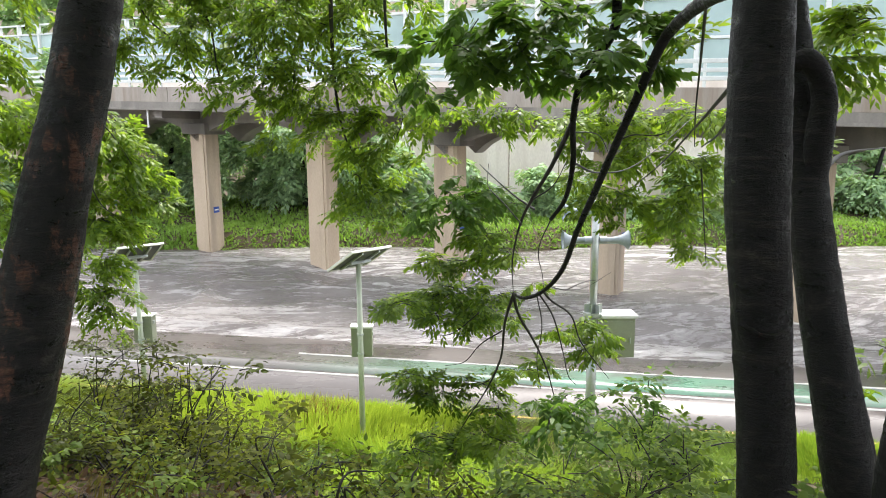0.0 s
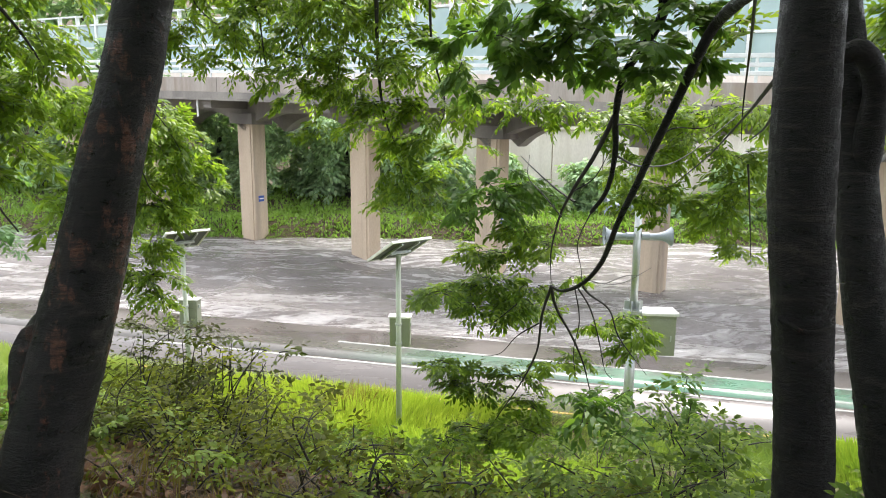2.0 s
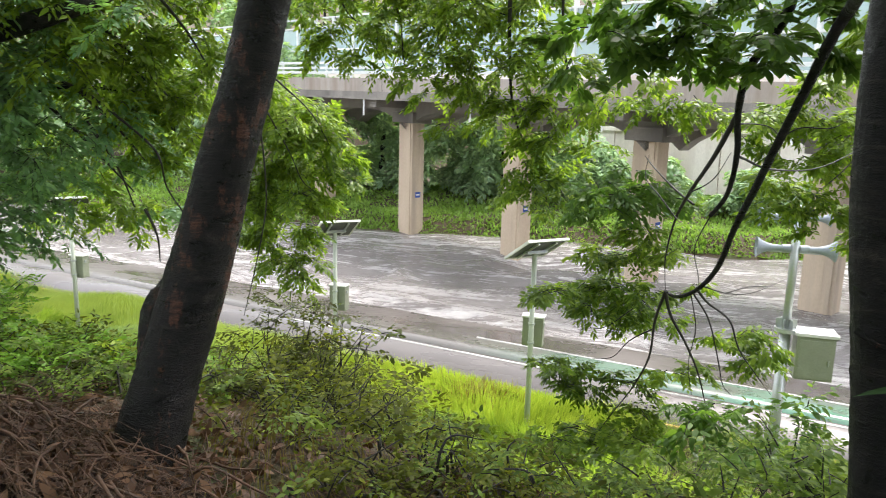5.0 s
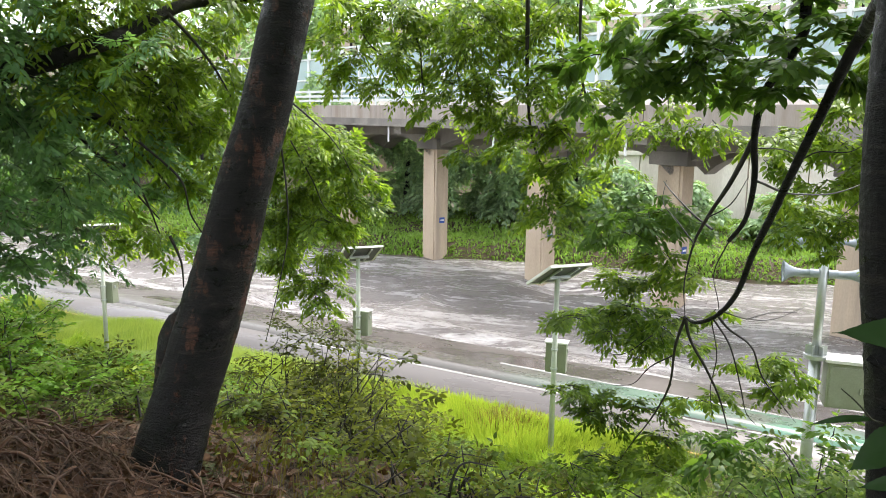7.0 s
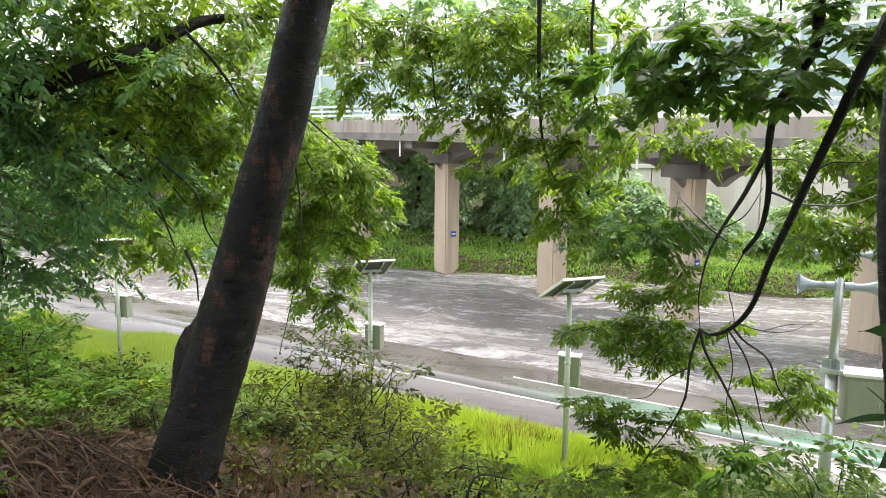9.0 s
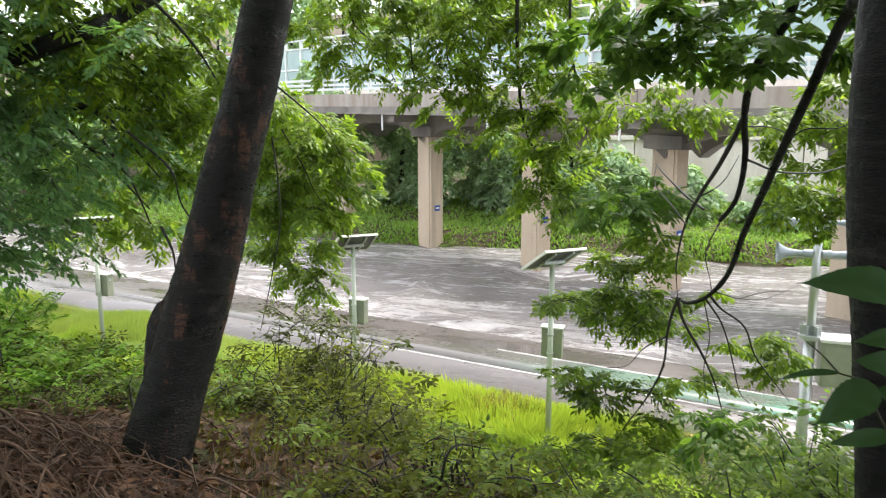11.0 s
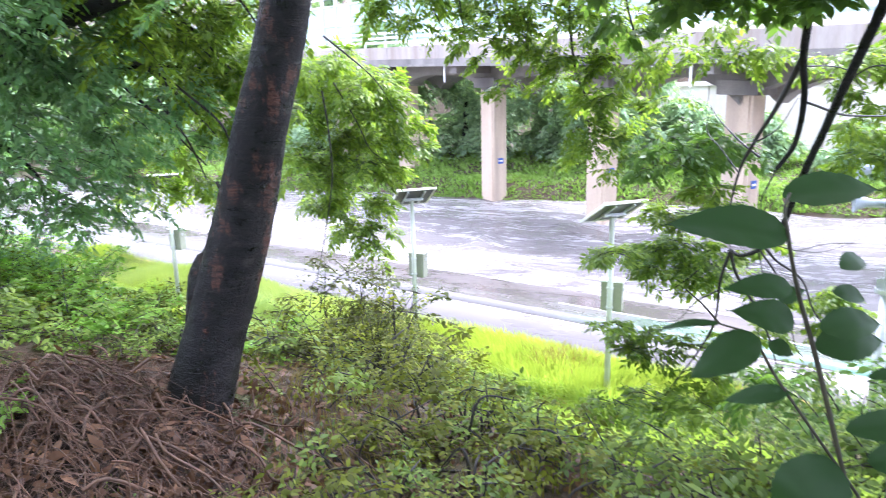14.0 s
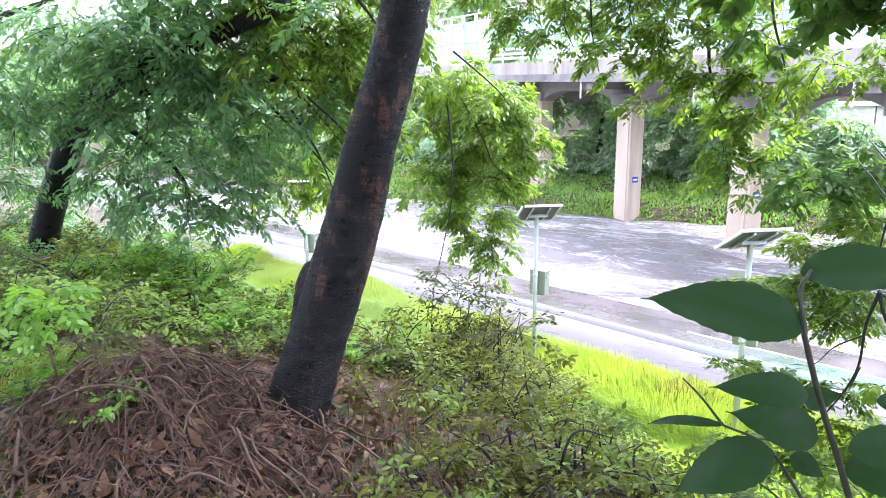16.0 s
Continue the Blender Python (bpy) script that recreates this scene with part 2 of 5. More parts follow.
def ground_mat():
    m, nt, b = nodes_of("ground_earth")
    big, fine = tex(nt, 0.5, 8, 0.7), tex(nt, 22, 7, 0.7)
    soil = ramp(nt, fine, [(0.3, (0.035, 0.022, 0.014)), (0.6, (0.10, 0.062, 0.038)), (0.8, (0.16, 0.10, 0.06))])
    green = ramp(nt, fine, [(0.3, (0.03, 0.065, 0.015)), (0.7, (0.10, 0.18, 0.04))])
    where = ramp(nt, big, [(0.5, (0.05, 0.05, 0.05)), (0.7, (0.9, 0.9, 0.9))])
    nt.links.new(mixc(nt, where, soil, green), b.inputs["Base Color"])
    b.inputs["Roughness"].default_value = 0.85
    bump(nt, b, fine, 0.9, 0.05)
    return m


EARTH = ground_mat()


def glass_mat():
    m, nt, b = nodes_of("barrier_glass")
    n = tex(nt, 0.4, 4)
    nt.links.new(ramp(nt, n, [(0.3, (0.36, 0.50, 0.50)), (0.7, (0.50, 0.64, 0.64))]), b.inputs["Base Color"])
    b.inputs["Roughness"].default_value = 0.25
    b.inputs["Transmission Weight"].default_value = 0.35
    return m


GLASS = glass_mat()
DRUM = surface("rail_paint", (0.55, 0.58, 0.57), (0.70, 0.73, 0.72), 3, 0.45, 40, 0.05)


# ---- mesh helpers ----
def part(name, bm, material, parent=None, label=""):
    me = bpy.data.meshes.new(name)
    bm.to_mesh(me)
    bm.free()
    me.materials.append(material)
    ob = new(name, me)
    if parent:
        ob.parent = parent
    return tagged(ob, label)


def box(bm, size, m=Matrix(), bevel=0.0):
    made = bmesh.ops.create_cube(bm, size=1)["verts"]
    bmesh.ops.transform(bm, matrix=m @ Matrix.Diagonal((*size, 1)), verts=made)
    if bevel:
        edges = list({e for v in made for e in v.link_edges})
        bmesh.ops.bevel(bm, geom=edges, offset=bevel, segments=2, affect="EDGES", profile=0.7)
    return bm


def boxed(size, m=Matrix(), bevel=0.0):
    return box(bmesh.new(), size, m, bevel)


def rod(bm, a, b, r1, r2=None, seg=16):
    a, b = Vector(a), Vector(b)
    q = (b - a).to_track_quat("Z", "Y").to_matrix().to_4x4()
    bmesh.ops.create_cone(bm, cap_ends=True, segments=seg, radius1=r1, radius2=r1 if r2 is None else r2, depth=(b - a).length,
                          matrix=Matrix.Translation((a + b) / 2) @ q)
    return bm


def smooth(ob):
    for p in ob.data.polygons:
        p.use_smooth = True
    return ob


def empty(name, m, label, category, group="", kind=""):
    ob = new(name)
    ob.matrix_world = m
    return tagged(ob, label, category, group, kind)


def raw(name, verts, loops, starts, material, parent=None, shade=False):
    me = bpy.data.meshes.new(name)
    me.vertices.add(len(verts))
    me.vertices.foreach_set("co", np.asarray(verts, dtype=np.float32).ravel())
    me.loops.add(len(loops))
    me.loops.foreach_set("vertex_index", np.asarray(loops, dtype=np.int32))
    me.polygons.add(len(starts))
    me.polygons.foreach_set("loop_start", np.asarray(starts, dtype=np.int32))
    me.update(calc_edges=True)
    if shade:
        me.polygons.foreach_set("use_smooth", np.ones(len(me.polygons), dtype=bool))
    me.materials.append(material)
    ob = new(name, me)
    if parent:
        ob.parent = parent
    return ob


def spline(points, n):
    p = np.asarray(points, dtype=float)
    p = np.vstack([2 * p[0] - p[1], p, 2 * p[-1] - p[-2]])
    out = []
    for i in range(1, len(p) - 2):
        for t in np.linspace(0, 1, n, endpoint=False):
            a, b, c, d = p[i - 1:i + 3]
            out.append(0.5 * (2 * b + (c - a) * t + (2 * a - 5 * b + 4 * c - d) * t * t + (3 * b - a - 3 * c + d) * t ** 3))
    out.append(p[-2])
    return np.array(out)


def tube_data(path, radii, seg, rough=0.0, rng=None):
    path = np.asarray(path)
    tan = np.gradient(path, axis=0)
    tan /= np.linalg.norm(tan, axis=1)[:, None] + 1e-9
    ref = np.array([0.31, 0.2, 0.93]) if abs(tan[:, 2]).mean() < 0.8 else np.array([1.0, 0.1, 0])
    u = np.cross(tan, ref)
    u /= np.linalg.norm(u, axis=1)[:, None] + 1e-9
    w = np.cross(tan, u)
    ang = np.linspace(0, 2 * np.pi, seg, endpoint=False)
    r = np.asarray(radii)[:, None] * np.ones((1, seg))
    if rough:
        r = r * (1 + rough * rng.normal(size=r.shape) + rough * 1.5 * np.sin(ang * 3 + np.arange(len(path))[:, None] * 0.35))
    v = path[:, None] + r[..., None] * (np.cos(ang)[None, :, None] * u[:, None] + np.sin(ang)[None, :, None] * w[:, None])
    k, s = len(path), seg
    i, j = np.meshgrid(np.arange(k - 1), np.arange(s), indexing="ij")
    quad = np.stack([i * s + j, i * s + (j + 1) % s, (i + 1) * s + (j + 1) % s, (i + 1) * s + j], -1).reshape(-1, 4)
    return v.reshape(-1, 3), quad


def tubes(name, items, material, parent=None, seg=6, rough=0.0, seed=0):
    rng = np.random.default_rng(seed)
    vs, qs, n = [], [], 0
    for path, radii in items:
        v, q = tube_data(path, radii, seg, rough, rng)
        vs.append(v)
        qs.append(q + n)
        n += len(v)
    q = np.vstack(qs)
    return raw(name, np.vstack(vs), q.ravel(), np.arange(len(q)) * 4, material, parent, True)


def limb(name, points, r1, r2, material, parent=None, seg=12, rough=0.03, seed=0, n=8):
    path = spline(points, n)
    return tubes(name, [(path, np.linspace(r1, r2, len(path)))], material, parent, seg, rough, seed)


def leaves(name, base, way, up, length, width, material, parent=None, droop=0.25):
    """Joined leaf blades: a pointed oval each, bent towards its tip."""
    n = len(base)
    way = way / (np.linalg.norm(way, axis=1)[:, None] + 1e-9)
    side = np.cross(way, up)
    side /= np.linalg.norm(side, axis=1)[:, None] + 1e-9
    nor = np.cross(side, way)
    L, W = length[:, None], width[:, None]
    at = lambda s, w, h: base + way * L * s + side * W * w + nor * L * h
    v = np.stack([at(0, 0, 0), at(0.3, 0.5, -0.02), at(0.66, 0.36, -droop * 0.4), at(1, 0, -droop), at(0.66, -0.36, -droop * 0.4), at(0.3, -0.5, -0.02)], 1)
    loop = np.array([0, 5, 1, 1, 5, 4, 2, 2, 4, 3])
    loops = (np.arange(n)[:, None] * 6 + loop).ravel()
    starts = (np.arange(n)[:, None] * 10 + np.array([0, 3, 7])).ravel()
    return raw(name, v.reshape(-1, 3), loops, starts, material, parent)


def sprays(name, clusters, material, parent=None, per=60, leaf=0.09, slim=0.36, twig=0.34, droop=0.35, seed=1, flat=0.75, count=11, wood=True, lift=0.0):
    """Layered fronds in the round of each cluster (x, y, z, r): arching branchlets, side twigs in one plane, leaflets in two rows."""
    rng = np.random.default_rng(seed)
    B, D, U, Ls, Ws, sticks = [], [], [], [], [], []
    k = max(4, count - 4)
    s = np.linspace(0.1, 1.0, k)
    hand = np.where(np.arange(k) % 2 == 0, 1.0, -1.0)[:, None]
    for x, y, z, r in clusters:
        for _ in range(max(2, int(per / 7 * (r / 0.4) ** 2))):
            o = rng.normal(size=3)
            o *= rng.random() ** 0.5 / (np.linalg.norm(o) + 1e-9)
            p0 = np.array([x, y, z]) + o * np.array([r, r, r * flat]) * 0.75
            f = np.array([o[0] + rng.normal() * 0.35, o[1] + rng.normal() * 0.35, lift - 0.05 + rng.normal() * 0.22])
            f /= np.linalg.norm(f) + 1e-9
            reach = min(r, 3 * twig) * rng.uniform(0.6, 1.15)
            tilt = np.array([rng.normal() * 0.3, rng.normal() * 0.3, 1.0])
            cross = np.cross(f, tilt)
            cross /= np.linalg.norm(cross)
            size = rng.uniform(0.75, 1.2)
            spine = []
            for m, q in enumerate(np.linspace(0.05, 1.0, 7)):
                root = p0 + f * reach * q + np.array([0, 0, -droop * reach * q * q])
                spine.append(root)
                a = f * 0.65 + cross * (0.8 if m % 2 else -0.8) + rng.normal(size=3) * 0.12 + np.array([0, 0, -droop * q * 0.6])
                if m == 6:
                    a = f + np.array([0, 0, -droop * 1.2])
                a /= np.linalg.norm(a)
                length = twig * (1.0 - 0.45 * q) * rng.uniform(0.6, 1.1) * 0.75
                path = root + a * (s * length)[:, None] + np.array([0, 0, -1]) * (droop * 0.6 * length * s ** 2)[:, None]
                sd = np.cross(a, tilt)
                sd /= np.linalg.norm(sd) + 1e-9
                w = a * rng.uniform(0.5, 0.85, (k, 1)) + sd * hand * rng.uniform(0.55, 0.9, (k, 1)) + rng.normal(size=(k, 3)) * 0.12
                w[:, 2] -= rng.uniform(0.0, 0.45, k)
                w[-1] = a
                B.append(path)
                D.append(w)
                U.append(tilt + rng.normal(size=(k, 3)) * 0.3)
                Ls.append(leaf * size * rng.uniform(0.7, 1.15, k) * (0.8 + 0.4 * np.sin(np.pi * s)))
                Ws.append(Ls[-1] * slim)
            if wood:
                sticks.append((np.array(spine)[::2], np.linspace(0.005, 0.0015, 4)))
    B, D, U = np.vstack(B), np.vstack(D), np.vstack(U)
    ob = leaves(name, B, D, U, np.concatenate(Ls), np.concatenate(Ws), material, parent)
    tagged(ob, kind="stuff")
    if wood:
        tagged(tubes("twig_work", sticks, TWIG, parent, 3), kind="stuff")
    return ob


def blades(name, xy, z, height, material, parent=None, seed=3, lean=0.45, width=0.010):
    """Grass: bent narrow blades."""
    rng = np.random.default_rng(seed)
    n = len(xy)
    base = np.column_stack([xy, z])
    a = rng.uniform(0, 2 * np.pi, n)
    tip = np.column_stack([np.cos(a), np.sin(a), np.zeros(n)])
    side = np.column_stack([-np.sin(a), np.cos(a), np.zeros(n)])
    h = height * rng.uniform(0.55, 1.2, n)
    ln = lean * rng.uniform(0.3, 1.4, n)
    w = width * rng.uniform(0.7, 1.4, n)
    at = lambda s, k: base + tip * (ln * h * s * s)[:, None] + np.column_stack([np.zeros(n), np.zeros(n), h * (s - 0.35 * ln * s * s)]) + side * (w * k)[:, None]
    v = np.stack([at(0, 1), at(0, -1), at(0.55, -0.8), at(0.55, 0.8), at(1, 0)], 1)
    loops = (np.arange(n)[:, None] * 5 + np.array([0, 1, 2, 3, 3, 2, 4])).ravel()
    starts = (np.arange(n)[:, None] * 7 + np.array([0, 4])).ravel()
    return raw(name, v.reshape(-1, 3), loops, starts, material, parent)


# ---- ground, water, road ----
def step(a, b, v):
    t = np.clip((v - a) / (b - a), 0, 1)
    return t * t * (3 - 2 * t)


def height(x, y):
    c = y + 0.2 * x
    fallen = np.clip(c - 2.75, 0, 6.1)
    z = 3.88 - 0.62 * (fallen - 0.45 * (1 - np.exp(-fallen / 0.45))) + 0.28 * step(6.5, 8.85, c) * np.clip(1 - (c - 8.85) / 1.5, 0, 1) - 0.277 * step(8.8, 10.4, c) + 0.35 * step(0.5, -6, c) - 0.1 * step(12.4, 13.0, c)
    z = z - 0.06 * step(12.9, 13.1, c) - 1.4 * step(17.3, 19.5, c)
    far = y - 32.3 + 0.12 * np.sin(x * 0.4) * 3
    z = z + 2.3 * step(-1.6, 2.2, far) + 0.9 * step(2, 9, far) + 9 * step(16, 40, far) + 30 * step(40, 160, far)
    bumpy = 0.05 * np.sin(x * 2.1 + y) * np.sin(y * 1.7 - x * 0.6) + 0.03 * np.sin(x * 5.3) * np.sin(y * 4.7)
    return z + bumpy * (1 - step(12.0, 12.9, c) * (1 - step(24, 33, y)))


def sheet(name, xs, ys, zf, material, label, category):
    X, Y = np.meshgrid(xs, ys)
    v = np.stack([X, Y, zf(X, Y)], -1).reshape(-1, 3)
    i, j = np.meshgrid(np.arange(len(ys) - 1), np.arange(len(xs) - 1), indexing="ij")
    n = len(xs)
    q = np.stack([i * n + j, i * n + j + 1, (i + 1) * n + j + 1, (i + 1) * n + j], -1).reshape(-1, 4)
    return tagged(raw(name, v, q.ravel(), np.arange(len(q)) * 4, material, None, True), label, category, kind="structure")


gx = np.concatenate([np.linspace(-1500, -60, 20), np.linspace(-55, -22, 34), np.linspace(-21.5, 14, 140), np.linspace(15, 60, 40), np.linspace(70, 1500, 20)])
gy = np.concatenate([np.linspace(-1500, -40, 15), np.linspace(-30, -4, 14), np.linspace(-3, 14, 90), np.linspace(14.3, 40, 40), np.linspace(41, 100, 40), np.linspace(110, 1500, 25)])
sheet("ground", gx, gy, height, EARTH, "sloping wooded bank with earth, litter and grass", "ground")

rngw = np.random.default_rng(8)
waves = [(rngw.uniform(0.5, 4.2), rngw.normal(-0.22, 0.9), rngw.uniform(0, 6.28)) for _ in range(26)]


def water_z(x, y):
    z = np.zeros_like(x)
    for k, a, p in waves:
        z = z + 0.032 / k ** 0.75 * np.sin(k * (x * np.sin(a) * 0.55 + y * np.cos(a)) + p + 0.8 * np.sin(0.7 * x + p))
    z = np.abs(z) * -1.1 + z * 0.5 + 0.05
    c = y + 0.2 * x
    edge = step(17.0, 18.6, c)
    heap = 0.16 * np.exp(-(((x - 9.5) / 5.0) ** 2 + ((y - 20.5) / 2.6) ** 2)) * np.sin(x * 1.3 + y * 2.6)
    return -0.035 + edge * (0.03 + z * 1.5 * (1 - 0.6 * step(26, 31, y)) + heap * 1.3) + 0.035 * np.exp(-((c - 17.75) / 0.35) ** 2) * (0.6 + np.sin(x * 2.2) * 0.4)


wx = np.concatenate([np.linspace(-250, -42, 30), np.linspace(-40, 22, 300), np.linspace(24, 250, 30)])
sheet("water", wx, np.linspace(15, 36.5, 170), water_z, WATER, "brown flood water with foam streaks in spate", "water")


def strip(name, c0, c1, z, material, label, category, x0=-60, x1=40, wob=0.0):
    xs = np.linspace(x0, x1, 260)
    y0, y1 = c0 - 0.2 * xs + wob * np.sin(xs * 1.7), c1 - 0.2 * xs + wob * np.sin(xs * 1.9 + 1)
    n = len(xs)
    rows = [(y0, z - 0.25), (y0, z), (y1, z), (y1, z - 0.25)]
    v = np.vstack([np.column_stack([xs, y, np.full(n, h)]) for y, h in rows])
    i, j = np.meshgrid(np.arange(3), np.arange(n - 1), indexing="ij")
    q = np.stack([i * n + j, i * n + j + 1, (i + 1) * n + j + 1, (i + 1) * n + j], -1).reshape(-1, 4)
    return tagged(raw(name, v, q.ravel(), np.arange(len(q)) * 4, material), label, category, kind="structure")


strip("road", 12.95, 17.45, 0.0, ASPHALT, "wet asphalt riverside path beside flood water", "road", wob=0.03)
strip("green_lane", 15.12, 16.22, 0.004, GREEN_LANE, "worn green cycle lane on the wet path", "cycle lane")
strip("lane_line", 14.94, 15.04, 0.006, LINE_WHITE, "white painted line on the wet path", "road marking", -8.5)
strip("lane_line", 16.24, 16.34, 0.006, LINE_WHITE, "white painted line on the wet path", "road marking", -3.2)
strip("edge_line", 13.28, 13.36, 0.006, LINE_YELLOW, "yellow painted edge line on the wet path", "road marking")


# ---- bridge ----
def grade(x):
    """Fall of the carriageway along the viaduct."""
    return -0.036 * (x + 6)


def deck_part(name, bm, material, parent, label=""):
    for v in bm.verts:
        v.co.z += grade(v.co.x)
    return part(name, bm, material, parent, label)


def bridge():
    b = empty("bridge", pose(-5.3, 29.4, 0, 0, 0, -28.3), "concrete river viaduct with stained parapet and arched beams", "bridge", kind="structure")
    x0, x1, gap = -84, 45, 6.15

    def pier_x(k):
        return gap * k if k >= 0 else -6.85 + (k + 1) * 7.4

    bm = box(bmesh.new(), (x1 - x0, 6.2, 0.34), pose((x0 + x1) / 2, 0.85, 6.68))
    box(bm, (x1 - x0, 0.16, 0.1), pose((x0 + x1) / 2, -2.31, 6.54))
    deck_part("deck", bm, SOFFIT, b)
    for k in range(-14, 7):
        bm = boxed((gap - 0.03, 0.24, 0.62), pose((k + 0.5) * gap + 0.65, -2.12, 7.16), 0.02)
        deck_part("parapet_panel", bm, PARAPET, b, "rust-streaked concrete parapet panel")
    for k in range(-11, 8):
        px = pier_x(k)
        bm = bmesh.new()
        box(bm, (1.0, 0.8, 7.3 + grade(px)), pose(px + 0.52, 0.4, 1.9 + grade(px) / 2), 0.05)
        pier = part("pier", bm, CONCRETE, b, "buff concrete bridge pier standing in flood water")
        bm = bmesh.new()
        box(bm, (0.24, 0.05, 6.4 + grade(px)), pose(px + 0.78, -0.02, 2.3 + grade(px) / 2), 0.01)
        part("pilaster", bm, CONCRETE, pier)
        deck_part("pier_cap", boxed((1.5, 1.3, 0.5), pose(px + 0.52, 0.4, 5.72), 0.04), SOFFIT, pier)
        if -3 <= k <= 4:
            part("sign_plate", boxed((0.02, 0.34, 0.28), pose(px + 1.03, 0.4, 1.95), 0.004), BLUE, pier, "small blue enamel sign")
            part("sign_text", boxed((0.006, 0.24, 0.07), pose(px + 1.044, 0.4, 1.95)), WHITE, pier)
        for yy in (0.0, 2.6):
            bm = bmesh.new()
            n = 14
            lo, hi = [], []
            for i in range(n + 1):
                s = i / n
                zz = 6.06 - 0.95 * abs(2 * s - 1) ** 3.2
                lo.append((px + 0.52 + s * (pier_x(k + 1) - px), zz))
            ring = [[bm.verts.new((x, yy + d, z)) for x, z in lo] for d in (0.0, 0.8)]
            top = [[bm.verts.new((x, yy + d, 6.52)) for x, z in lo] for d in (0.0, 0.8)]
            for i in range(n):
                bm.faces.new((ring[0][i], ring[0][i + 1], top[0][i + 1], top[0][i]))
                bm.faces.new((ring[1][i + 1], ring[1][i], top[1][i], top[1][i + 1]))
                bm.faces.new((ring[0][i + 1], ring[0][i], ring[1][i], ring[1][i + 1]))
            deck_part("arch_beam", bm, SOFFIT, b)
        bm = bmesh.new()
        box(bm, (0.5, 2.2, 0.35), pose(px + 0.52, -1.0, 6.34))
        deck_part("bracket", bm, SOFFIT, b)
        bm = rod(bmesh.new(), (px + 0.05, -2.25, 6.5), (px + 0.05, -2.25, 5.75), 0.045, seg=10)
        deck_part("drain_pipe", bm, WHITE, b)
    for k in range(-41, 22):
        bm = boxed((0.08, 0.08, 0.75), pose(k * 2.0, -2.1, 7.84), 0.01)
        deck_part("rail_post", bm, DRUM, b)
    for z in (7.72, 7.95, 8.2):
        deck_part("guard_rail", boxed((x1 - x0, 0.09, 0.12), pose((x0 + x1) / 2, -2.1, z), 0.02), DRUM, b)
    deck_part("median_wall", boxed((x1 - x0, 0.3, 0.9), pose((x0 + x1) / 2, 3.2, 7.29), 0.05), PALE, b)
    return b


bridge()


def barrier():
    b = empty("noise_barrier", pose(-3.7, 32.5, 5.6, 0, 0, -28.3), "pale teal glass noise barrier with grey steel posts", "noise barrier", kind="structure")
    deck_part("base_wall", boxed((120, 0.24, 1.3), pose(-14, 0, 1.9), 0.03), PALE, b)
    for k in range(-37, 24):
        deck_part("barrier_post", boxed((0.16, 0.2, 3.4), pose(k * 2.0 + 1.0, -0.02, 4.2), 0.02), DRUM, b)
        for z in (3.2, 4.6):
            deck_part("barrier_pane", boxed((1.8, 0.03, 1.28), pose(k * 2.0, 0, z), 0.004), GLASS, b)
    for z in (2.53, 3.9, 5.3, 5.85):
        deck_part("barrier_rail", boxed((120, 0.12, 0.1), pose(-14, -0.03, z), 0.01), DRUM, b)
    return b


barrier()


def retaining_wall():
    b = empty("retaining_wall", pose(9, 41.5, 0, 0, 0, -10), "pale concrete retaining wall on the far bank", "wall", kind="structure")
    for k in range(-4, 12):
        bm = boxed((2.94, 0.5, 4.6), pose(k * 3.0, 0.02 * (k % 2), 3.1), 0.03)
        part("wall_panel", bm, PALE, b)
    part("coping", boxed((50, 0.8, 0.25), pose(11, -0.05, 5.45), 0.03), PALE, b)
    return b


retaining_wall()


